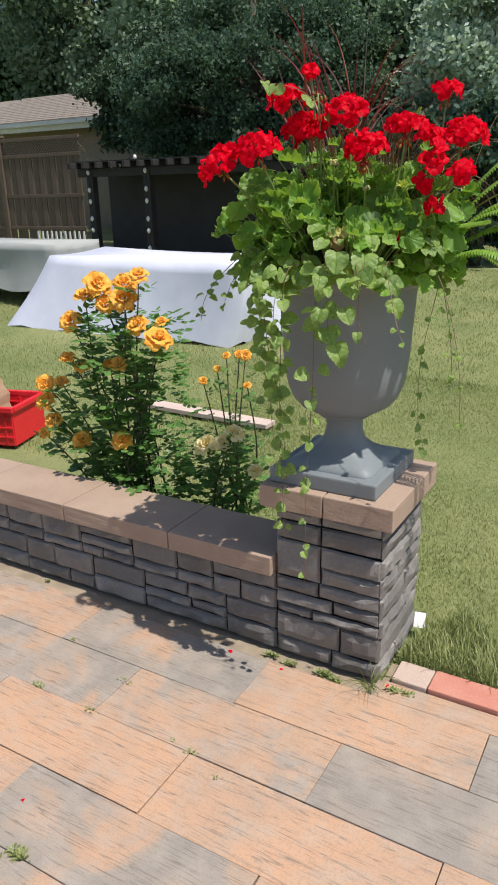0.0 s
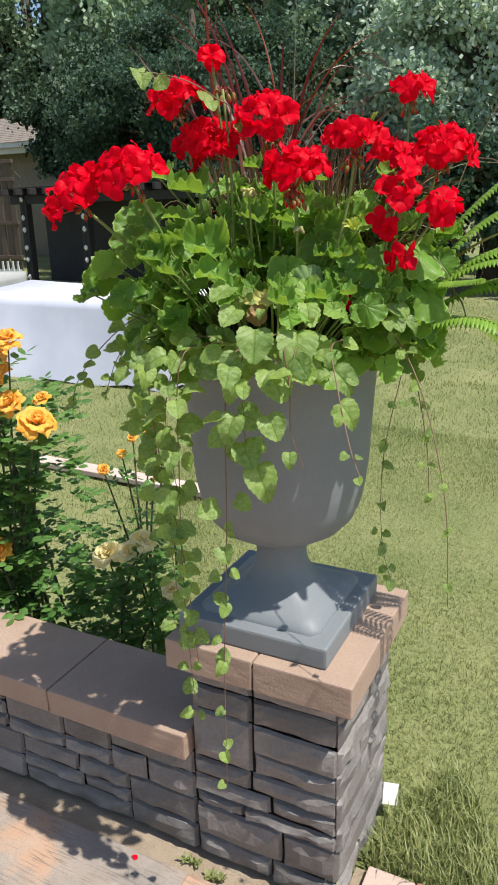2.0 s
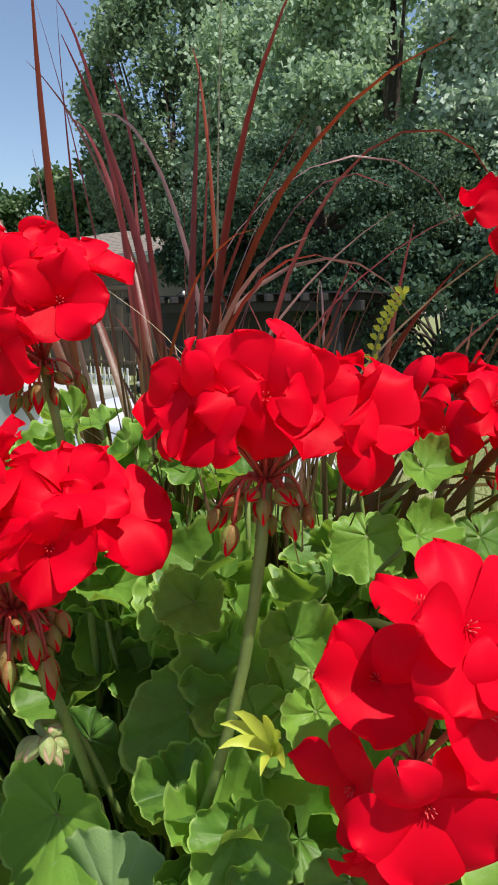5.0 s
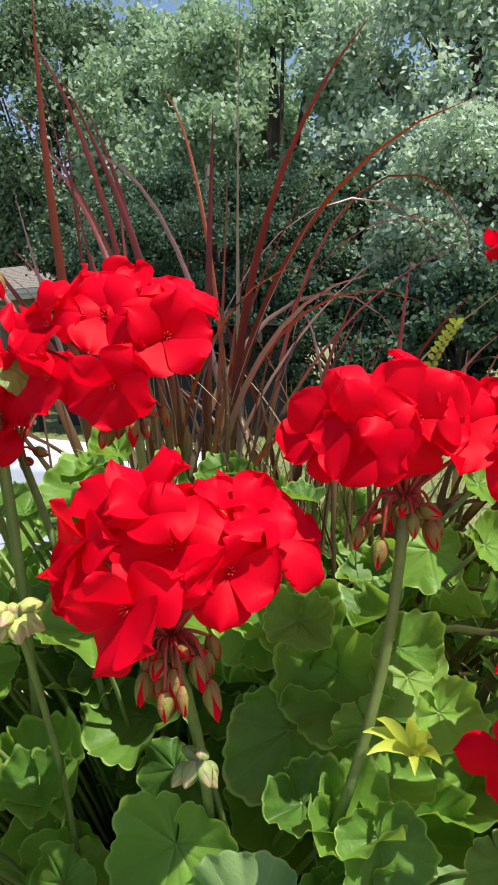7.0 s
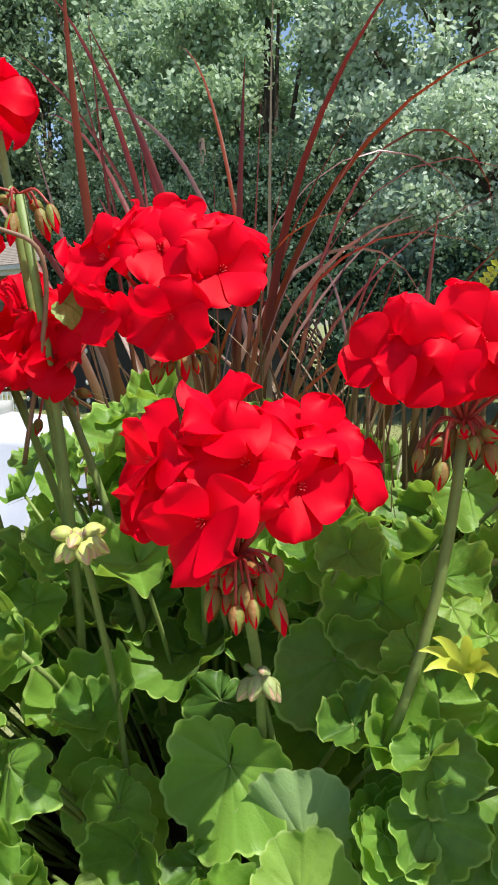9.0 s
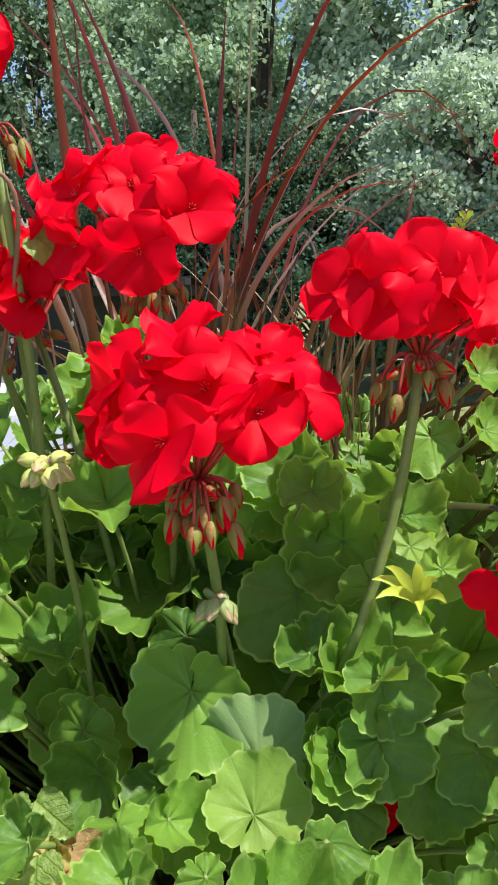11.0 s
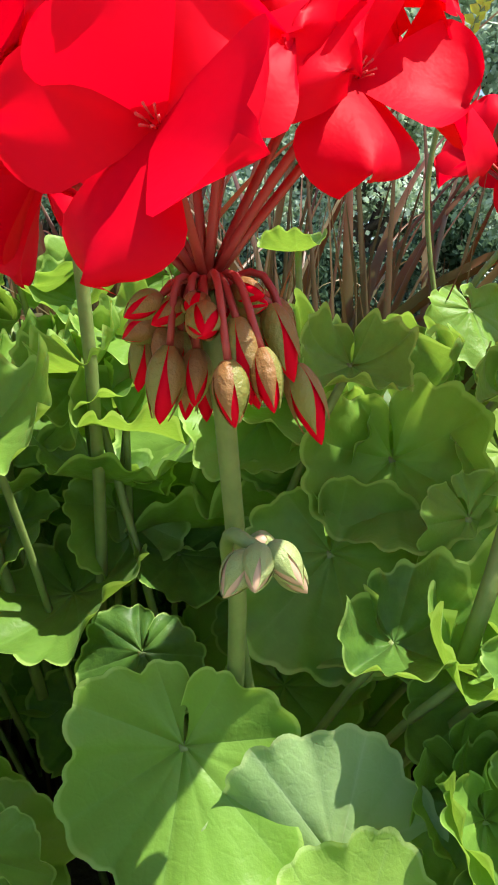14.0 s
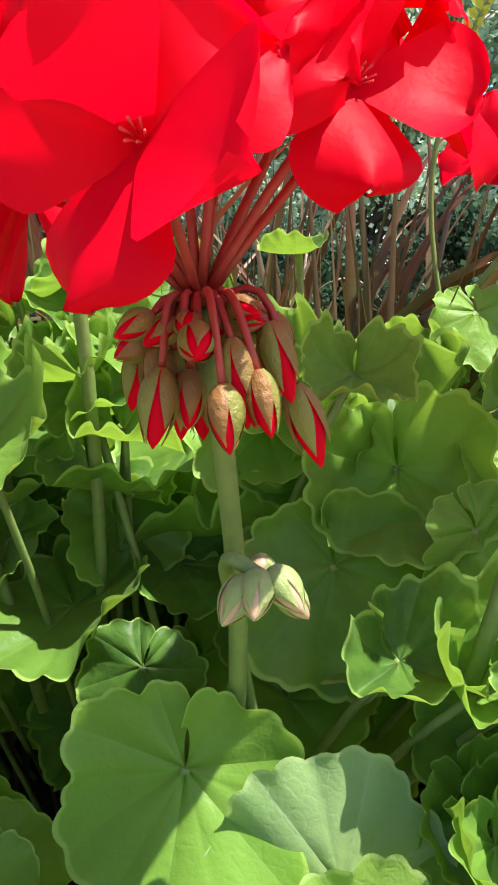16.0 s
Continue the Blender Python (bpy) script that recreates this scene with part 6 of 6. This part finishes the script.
def fence_panel(x0, x1, y0, y1, zb, name="fence_panel"):
    """A board fence panel with a lattice strip on top, on one post."""
    f = thing(name, "weathered brown board fence panel with a lattice top", "fence", "fence panels", at=(x0, y0, zb))
    f.rotation_euler.z = math.atan2(y1 - y0, x1 - x0)
    w = math.hypot(x1 - x0, y1 - y0)
    part("post", slab(-0.06, 0.06, -0.06, 0.06, -0.2, 2.12, 0.01), FENCE, f)
    part("post_cap", slab(-0.08, 0.08, -0.08, 0.08, 2.12, 2.17, 0.012), FENCE, f)
    n = int(w / 0.165)
    me = mesh_from("board", slab(-0.07, 0.07, -0.012, 0.012, 0.05, 1.72, 0.004))
    me.materials.append(FENCE)
    for k in range(n):
        part("board", me, None, f, m=Matrix.Translation((0.14 + k * (w - 0.12) / n, 0.02 * (k % 2), 0)))
    for z in (0.3, 0.95, 1.74, 2.06):
        part("rail", slab(0.05, w - 0.05, -0.03, 0.03, z - 0.035, z + 0.035, 0.006), FENCE, f)
    pieces = []
    for k in range(int(w / 0.075)):
        for s in (1, -1):
            x = 0.08 + k * 0.075
            bm = slab(-0.011, 0.011, -0.004, 0.004, -0.22, 0.22)
            bm.transform(Matrix.Translation((x, 0.006 * s, 1.90)) @ Matrix.Rotation(s * radians(45), 4, "Y"))
            bm.verts.ensure_lookup_table()
            pieces.append(([v.co.copy() for v in bm.verts], [tuple(v.index for v in fc.verts) for fc in bm.faces]))
            bm.free()
    part("lattice", mesh_of("lattice", *joined(pieces), smooth=False), FENCE, f)


for k in range(3):
    x = -16.9 + k * 2.3
    fence_panel(x, x + 2.3, FY + 0.05, FY + 0.05, 0.52)

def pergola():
    # near-black timber, the roof sheet and the sheet behind stand in for deep shade
    p = thing("pergola", "timber pergola coloured near-black for deep shade", "pergola", at=(-7.6, 9.3, 0.36))
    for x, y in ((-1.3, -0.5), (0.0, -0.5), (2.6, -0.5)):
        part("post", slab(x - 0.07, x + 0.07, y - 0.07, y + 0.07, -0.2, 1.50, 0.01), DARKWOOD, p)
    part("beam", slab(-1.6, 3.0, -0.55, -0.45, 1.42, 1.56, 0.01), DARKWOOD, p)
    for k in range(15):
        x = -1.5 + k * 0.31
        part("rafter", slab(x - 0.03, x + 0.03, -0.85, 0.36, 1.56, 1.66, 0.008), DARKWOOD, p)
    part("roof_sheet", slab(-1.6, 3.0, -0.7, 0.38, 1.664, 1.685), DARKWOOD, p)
    part("shade_backing", slab(-1.6, 3.0, 0.30, 0.36, -0.2, 1.54), DARKWOOD, p)
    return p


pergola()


def string_lights(points, label):
    s = thing("string_lights", label, "lights", at=points[0])
    o = -Vector(points[0])
    part("cable", mesh_of("cable", *tube([Vector(p) + o for p in points], 0.006, 5)), DARKWOOD, s)
    me = mesh_of("bulb", *tube([(0, 0, 0), (0, 0, -0.03), (0, 0, -0.06), (0, 0, -0.09)], [0.014, 0.032, 0.032, 0.008], 8))
    me.materials.append(BULB)
    for p in points[1:]:
        part("bulb", me, None, s, m=Matrix.Translation(Vector(p) + o))


string_lights([(-8.9, 8.71, 2.10 - 0.25 * k + 0.05 * (k % 2)) for k in range(7)], "string of pale bulbs wound down a pergola post")
string_lights([(-7.6, 8.71, 2.10 - 0.25 * k + 0.05 * (k % 2)) for k in range(7)], "string of pale bulbs wound down a pergola post")
string_lights([(-8.7 + 0.18 * k, 8.71, 2.12 - 0.12 * math.sin(math.pi * k / 5)) for k in range(6)], "string of pale bulbs hung along the pergola beam")

picket = thing("picket_fence", "low white picket fence by the pergola", "fence", at=(-10.0, 8.4, 0.36))
for k in range(11):
    bm = slab(-0.042, 0.042, -0.01, 0.01, -0.1, 0.46, 0.003)
    for v in bm.verts:
        if v.co.z > 0.4:
            v.co.x *= 0.35
            v.co.z += 0.03
    part("picket", bm, WHITEWOOD, picket, m=Matrix.Translation((k * 0.115, 0, 0)))
for z in (0.1, 0.32):
    part("rail", slab(-0.05, 1.2, 0.011, 0.03, z - 0.03, z + 0.03), WHITEWOOD, picket)


def garage():
    g = thing("garage", "garage with a tan shingle roof and cream siding behind the fence", "building", at=(-15.5, 14.0, 0.4))
    part("wall", slab(-5, 3.6, 0.0, 5.0, -0.6, 2.75, 0), SIDING, g)
    part("fascia", slab(-5.5, 4.0, -0.62, -0.58, 2.68, 2.92, 0.01), WHITEWOOD, g)
    part("gutter", slab(-5.5, 4.02, -0.74, -0.62, 2.80, 2.92, 0.02), WHITEWOOD, g)
    vs = [(-5.6, -0.7, 2.9), (4.05, -0.7, 2.9), (4.05, 2.6, 3.98), (-5.6, 2.6, 3.98), (4.05, 5.9, 2.9), (-5.6, 5.9, 2.9), (-5.6, -0.7, 2.84), (4.05, -0.7, 2.84), (4.05, 2.6, 3.92), (-5.6, 2.6, 3.92), (4.05, 5.9, 2.84), (-5.6, 5.9, 2.84)]
    roof = part("roof", mesh_of("roof", vs, [(0, 1, 2, 3), (3, 2, 4, 5), (6, 9, 8, 7), (9, 11, 10, 8), (0, 6, 7, 1), (1, 7, 8, 2), (2, 8, 10, 4), (0, 3, 9, 6), (3, 5, 11, 9), (4, 10, 11, 5)], False), SHINGLE, g)
    me = mesh_from("shingle", slab(-0.17, 0.17, -0.14, 0.02, 0.0, 0.016))
    me.materials.append(SHINGLE)
    tilt = math.atan2(1.08, 3.3)
    for j in range(15):
        for i in range(19):
            y = -0.62 + j * 0.215
            part("shingle", me, None, roof, m=Matrix.Translation((-2.6 + i * 0.345 + 0.17 * (j % 2), y, 2.94 + (y + 0.7) * 1.08 / 3.3)) @ Matrix.Rotation(tilt + 0.03, 4, "X"))


garage()


# ---- trees ----
def tree(name, label, at, height, trunk_r, crown, leaves, leaf, mat, seed, droop=0.0, clumps=60):
    """Trunk, limbs, and a crown of small leaf blades in uneven clumps with gaps."""
    rnd = np.random.RandomState(seed)
    t = thing(name, label, "tree", at=at)
    rx, ry, rz, cz = crown
    part("trunk", mesh_of("trunk", *tube([(0, 0, -0.5), (0.05, 0, height * 0.2), (0.1, 0.05, height * 0.45), (0.0, 0.1, height * 0.75)], [trunk_r * 1.25, trunk_r, trunk_r * 0.75, trunk_r * 0.25], 12)), BARK, t)
    cen = []
    for i in range(clumps):
        d = rnd.normal(size=3); d /= np.linalg.norm(d)
        r = rnd.uniform(0.45, 1.0) ** 0.6
        cen.append((d[0] * rx * r, d[1] * ry * r, cz + d[2] * rz * r))
    for i in range(0, min(clumps, 18)):
        c = cen[i]
        part("limb", mesh_of("limb", *tube(bent((0.05, 0.02, height * rnd.uniform(0.2, 0.5)), c, -0.2, 6), [trunk_r * 0.4 * (1 - k / 7.5) for k in range(7)], 6)), BARK, t)
    cen = np.array(cen)
    idx = rnd.randint(0, clumps, leaves)
    spread = np.array([rx, ry, rz]) * 0.085
    pos = cen[idx] + rnd.normal(size=(leaves, 3)) * spread * np.array([1, 1, 0.75])
    a = rnd.normal(size=(leaves, 3)); a[:, 2] -= droop; a /= np.linalg.norm(a, axis=1)[:, None]
    b = np.cross(a, rnd.normal(size=(leaves, 3))); b /= np.linalg.norm(b, axis=1)[:, None]
    s = 1.3 * leaf * rnd.uniform(0.6, 1.3, (leaves, 1))
    quad = np.stack([pos, pos + a * s * 0.5 + b * s * 0.33, pos + a * s, pos + a * s * 0.5 - b * s * 0.33], 1).reshape(-1, 3)
    me = bpy.data.meshes.new("crown")
    me.from_pydata(quad.tolist(), [], np.arange(leaves * 4).reshape(-1, 4).tolist())
    tagged(part("crown", me, mat, t), kind="stuff")
    return t


# crown material chosen by how lit or shaded each tree should look
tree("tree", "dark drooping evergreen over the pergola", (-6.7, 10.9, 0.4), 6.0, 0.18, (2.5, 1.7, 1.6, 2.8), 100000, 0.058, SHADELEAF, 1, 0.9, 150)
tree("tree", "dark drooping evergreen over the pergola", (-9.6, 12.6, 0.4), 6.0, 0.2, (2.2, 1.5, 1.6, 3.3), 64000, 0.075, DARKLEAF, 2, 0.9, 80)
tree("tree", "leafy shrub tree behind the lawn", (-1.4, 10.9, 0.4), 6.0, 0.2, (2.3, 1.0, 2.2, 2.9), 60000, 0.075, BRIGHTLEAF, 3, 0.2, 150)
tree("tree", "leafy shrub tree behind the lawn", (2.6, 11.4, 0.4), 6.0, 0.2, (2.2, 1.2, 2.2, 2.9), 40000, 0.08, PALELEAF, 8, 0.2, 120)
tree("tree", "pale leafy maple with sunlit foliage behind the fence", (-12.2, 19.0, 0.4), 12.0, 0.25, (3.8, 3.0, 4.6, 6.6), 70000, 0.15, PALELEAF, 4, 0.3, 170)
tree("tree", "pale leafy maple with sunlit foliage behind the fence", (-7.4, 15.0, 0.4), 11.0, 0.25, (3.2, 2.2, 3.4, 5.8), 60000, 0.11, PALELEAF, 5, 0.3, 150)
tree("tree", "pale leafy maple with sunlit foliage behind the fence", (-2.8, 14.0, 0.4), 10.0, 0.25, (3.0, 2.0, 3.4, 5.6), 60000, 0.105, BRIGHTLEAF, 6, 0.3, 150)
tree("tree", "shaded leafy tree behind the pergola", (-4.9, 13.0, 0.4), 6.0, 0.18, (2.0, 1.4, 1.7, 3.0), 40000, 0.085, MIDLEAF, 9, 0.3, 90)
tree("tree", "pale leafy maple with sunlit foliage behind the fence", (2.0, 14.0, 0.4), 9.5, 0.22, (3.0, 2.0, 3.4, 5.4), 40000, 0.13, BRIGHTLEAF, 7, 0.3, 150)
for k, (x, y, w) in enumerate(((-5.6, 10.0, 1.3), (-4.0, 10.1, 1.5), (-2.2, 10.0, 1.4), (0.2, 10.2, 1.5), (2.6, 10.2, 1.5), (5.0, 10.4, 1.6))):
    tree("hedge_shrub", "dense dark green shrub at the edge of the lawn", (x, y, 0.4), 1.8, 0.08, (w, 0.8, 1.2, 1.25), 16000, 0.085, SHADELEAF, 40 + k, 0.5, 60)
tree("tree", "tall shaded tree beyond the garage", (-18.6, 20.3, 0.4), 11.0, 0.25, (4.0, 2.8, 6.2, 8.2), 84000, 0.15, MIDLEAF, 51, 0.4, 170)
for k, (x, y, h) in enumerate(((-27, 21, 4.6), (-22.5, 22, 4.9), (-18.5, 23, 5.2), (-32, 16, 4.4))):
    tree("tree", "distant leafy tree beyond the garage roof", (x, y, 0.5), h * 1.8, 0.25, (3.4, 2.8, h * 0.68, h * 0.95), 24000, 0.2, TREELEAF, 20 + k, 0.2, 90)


# ---- grass ----

def blades(count, x0, x1, y0, y1, length, width, seed, keep):
    rnd = np.random.RandomState(seed)
    xy = np.stack([rnd.uniform(x0, x1, count), rnd.uniform(y0, y1, count)], 1)
    xy = xy[keep(xy[:, 0], xy[:, 1])]
    n = len(xy)
    z = 0.035 * np.maximum(0, -0.51 * xy[:, 0] + 0.86 * xy[:, 1] - 1.0) - 0.014
    p = np.column_stack([xy, z])
    a = rnd.uniform(0, 6.283, n)
    ln = length * rnd.uniform(0.5, 1.35, (n, 1))
    lean = np.column_stack([np.cos(a), np.sin(a), np.zeros(n)]) * rnd.uniform(0.1, 0.9, (n, 1))
    side = np.column_stack([-np.sin(a), np.cos(a), np.zeros(n)]) * width * rnd.uniform(0.7, 1.3, (n, 1))
    up = np.array([0, 0, 1.0])
    mid = p + (lean * 0.35 + up * 0.6) * ln
    tip = p + (lean * 1.0 + up * 0.95) * ln
    v = np.stack([p - side, p + side, mid + side * 0.8, mid - side * 0.8, tip], 1).reshape(-1, 3)
    base = np.arange(n)[:, None] * 5
    faces = (base + np.array([0, 1, 2, 3])).tolist() + (base + np.array([3, 2, 4])).tolist()
    me = bpy.data.meshes.new("grass")
    me.from_pydata(v.tolist(), [], faces)
    ob = part("grass", me, BLADE)
    return tagged(ob, "short mown grass with dry patches", "grass", kind="stuff")


blades(150000, -2.6, 1.4, 0.25, 3.6, 0.024, 0.0012, 1, lambda x, y: ~((x < 0.02) & (y < 0.40)) & ((x < 0) | (y > 0.16)) & (x > -0.9 - 0.55 * y))
blades(80000, -7.0, 1.4, 1.0, 5.0, 0.026, 0.002, 4, lambda x, y: (x < -0.9 - 0.55 * y) | (y > 3.4))
blades(50000, -9.0, 1.5, 4.8, 9.5, 0.03, 0.003, 2, lambda x, y: y > -100)
blades(6000, 0.02, 0.9, 0.14, 0.55, 0.065, 0.0017, 3, lambda x, y: (y > 0.14) & (y < 0.3 + 0.25 * np.sin(x * 9) ** 2))


# ---- pavers, stones, bricks ----
def paver_mesh():
    bm = slab(-0.367, 0.367, -0.1209, 0.1209, -0.055, 0.0, 0.0022)
    me = mesh_from("paver", bm)
    me.materials.append(PAVER)
    return me


PM = paver_mesh()
rp = random.Random(12)
for j in range(13):
    y = -0.190 - 0.2445 * j
    shift = 0.009 if j % 2 else 0.376
    for i in range(-5, 5):
        x = shift + 0.366 + i * 0.736
        if -4.6 < x < 4.0:
            part("paver", PM, None, PATIO, m=pose(x + rp.uniform(-0.002, 0.002), y + rp.uniform(-0.0015, 0.0015), rp.uniform(-0.003, 0.001), rp.uniform(-0.25, 0.25), rp.uniform(-0.15, 0.15), rp.uniform(-0.2, 0.2)))


def ledge_stone(w, h, d, seed):
    """A split-faced ledge stone: a bulging, chipped front with its edges broken back into the joint."""
    rnd = random.Random(seed)
    nx = max(5, int(w / 0.03))
    us = [0, 0.006 / w] + [0.006 / w + (1 - 0.012 / w) * (i + rnd.uniform(-0.3, 0.3)) / nx for i in range(1, nx)] + [1 - 0.006 / w, 1]
    ws = [0, 0.005 / h, 0.33 + rnd.uniform(-0.1, 0.1), 0.67 + rnd.uniform(-0.1, 0.1), 1 - 0.005 / h, 1]
    vs, fs = [], []
    tilt, shift = rnd.uniform(-0.004, 0.004), Vector((rnd.uniform(0, 90), 0, rnd.uniform(0, 90)))
    for j, v in enumerate(ws):
        for i, u in enumerate(us):
            p = Vector((w * u, 0, h * v))
            rough = 0.011 * noise.noise(p * 19 + shift) + 0.004 * noise.noise(p * 52 + shift)
            if i in (0, len(us) - 1) or j in (0, 5):
                y = -d + 0.010
            elif i in (1, len(us) - 2) or j in (1, 4):
                y = -d + 0.001 + 0.6 * rough
            else:
                y = -d - 0.006 + rough + tilt * (u - 0.5)
            vs.append((p.x + 0.002 * noise.noise(p * 40 + shift), y, p.z + 0.003 * noise.noise(p * 15 - shift)))
    n = len(us)
    for j in range(5):
        for i in range(n - 1):
            a = j * n + i
            fs.append((a, a + 1, a + n + 1, a + n))
    return mesh_of("ledge_stone", vs, fs, False)


def lay(parent, x0, x1, heights, z0, seed, place):
    """Ledge stone between x0 and x1: two courses at a time, whose joint steps up and down, with a tall stone or three thin ones now and then."""
    rnd = random.Random(seed)
    z = z0
    for low, high in zip(heights[::2], heights[1::2]):
        x = x1
        while x > x0 + 0.01:
            w = min(rnd.choice((0.16, 0.21, 0.26, 0.31, 0.37)), x - x0)
            if x - w - x0 < 0.07:
                w = x - x0
            whole, kind = low + high, rnd.random()
            cut = low + rnd.uniform(-0.016, 0.016)
            bands = [(0, whole)] if kind < 0.13 and w < 0.22 else [(0, cut * 0.7), (cut * 0.7, whole * 0.62), (whole * 0.62, whole)] if kind > 0.84 else [(0, cut), (cut, whole)]
            for a, b in bands:
                ends = [0.0, w]
                if w > 0.24 and rnd.random() < 0.45:
                    ends.insert(1, w * rnd.uniform(0.35, 0.65))
                for e0, e1 in zip(ends, ends[1:]):
                    me = ledge_stone(e1 - e0 - 0.005, b - a - 0.005, rnd.uniform(0.003, 0.009), rnd.randrange(10 ** 6))
                    me.materials.append(STONE)
                    part("ledge_stone", me, None, parent, m=place(x - w + e0 + 0.002, z + a + 0.002))
            x -= w
        z += low + high


COURSES = (0.070, 0.088, 0.060, 0.084)
lay(WALL, -2.7, -0.375, COURSES, 0.0, 4, lambda x, z: Matrix.Translation((x, 0.006, z)))
lay(PILLAR, -0.375, -0.002, COURSES + (0.066, 0.072, 0.056, 0.060), 0.0, 9, lambda x, z: Matrix.Translation((x, 0.004, z)))
lay(PILLAR, 0.0, 0.372, COURSES + (0.066, 0.072, 0.056, 0.060), 0.0, 17, lambda x, z: Matrix.Translation((-0.004, x, z)) @ Matrix.Rotation(radians(90), 4, "Z"))
lay(PILLAR, 0.21, 0.375, (0.062, 0.064, 0.06, 0.068), 0.304, 23, lambda x, z: Matrix.Translation((-0.374, 0.58 - x, z)) @ Matrix.Rotation(radians(-90), 4, "Z"))

EDGING = tagged(part("edging", slab(0.0, 3.6, 0.015, 0.14, -0.10, -0.02), SAND), "row of edging bricks along the lawn", "edging", kind="structure")
for k in range(15):
    x = 0.035 if k == 0 else 0.155 + (k - 1) * 0.225
    w = 0.115 if k == 0 else 0.22
    part("brick", slab(x, x + w, 0.03, 0.135, -0.06, 0.008 + 0.003 * (k % 3), 0.004, 0.0015, 0, k), PALEBRICK if k in (0, 3) else BRICK, EDGING)
part("paver", slab(0.02, 3.6, -0.064, 0.024, -0.05, -0.004, 0.003), PAVER, PATIO)


# ---- weeds, fallen petals ----
def weed(at, count, length, seed, name="weed", label="small green weed in a paving joint"):
    rnd = random.Random(seed)
    pieces = []
    for i in range(count):
        a = rnd.uniform(0, 6.28)
        d = Vector((math.cos(a), math.sin(a), rnd.uniform(0.4, 1.6))).normalized()
        p = Vector((rnd.gauss(0, length * 0.5), rnd.gauss(0, length * 0.12), 0))
        pieces.append(ribbon([p, p + d * length * 0.5, p + d * length * 0.9 + Vector((0, 0, -length * 0.15))], length * 0.3, Vector((0, 0, 1))))
    ob = part(name, mesh_of(name, *joined(pieces)), BLADE)
    ob.location = at
    return tagged(ob, label, "weed", "weeds in the paving")


for k, (x, y, n, ln) in enumerate(((-0.38, -0.035, 45, 0.016), (-0.30, -0.05, 40, 0.016), (-0.17, -0.045, 90, 0.018), (-0.13, -0.06, 60, 0.016), (-1.05, -0.30, 14, 0.015), (-0.72, -0.40, 8, 0.014), (-0.737, -0.56, 24, 0.016), (-0.969, -0.548, 20, 0.016), (-0.749, -0.396, 12, 0.014), (-0.36, -0.555, 16, 0.015), (-0.43, -0.54, 10, 0.012), (-0.54, -1.04, 70, 0.02), (-1.45, -0.03, 20, 0.012), (0.06, -0.02, 20, 0.02), (0.1, -0.01, 20, 0.015), (-0.24, -0.60, 8, 0.012), (-0.60, -1.08, 50, 0.02))):
    weed((x, y, -0.006), n, ln * 1.4, k + 40)


def grass_tuft(at, seed):
    rnd = random.Random(seed)
    pieces = []
    for i in range(26):
        a = rnd.uniform(0, 6.28)
        d = Vector((math.cos(a), math.sin(a) - 0.5, 0))
        ln = rnd.uniform(0.05, 0.17)
        pts = [Vector((rnd.gauss(0, 0.008), rnd.gauss(0, 0.006), 0))]
        for k in range(5):
            q = k / 5
            pts.append(pts[-1] + (d * (0.3 + 0.8 * q) + Vector((0, 0, 0.9 - 1.35 * q))).normalized() * ln / 5)
            pts[-1].z = max(pts[-1].z, 0.006)
        pieces.append(ribbon(pts, 0.004, Vector((d.y, -d.x, 0.3))))
    ob = part("grass_tuft", mesh_of("grass_tuft", *joined(pieces)), BLADE)
    ob.location = at
    return tagged(ob, "tuft of long grass at the foot of the pillar", "grass")


grass_tuft((-0.005, -0.045, -0.005), 3)
for k, (x, y, s) in enumerate(((-0.52, -0.09, 0.5), (-0.31, -0.10, 0.4), (-0.65, -0.92, 0.4), (0.04, 0.0, 0.3))):
    me = mesh_of("petal", *petal_mesh(k + 60, 0.021, 0.018, 0.6))
    me.materials.append(PETAL)
    ob = part("fallen_petal", me, None, m=pose(x, y, 0.002, 0, 0, k * 70) @ Matrix.Scale(s + 0.3, 4))
    tagged(ob, "fallen red geranium petal on the paving", "petal", "fallen petals")
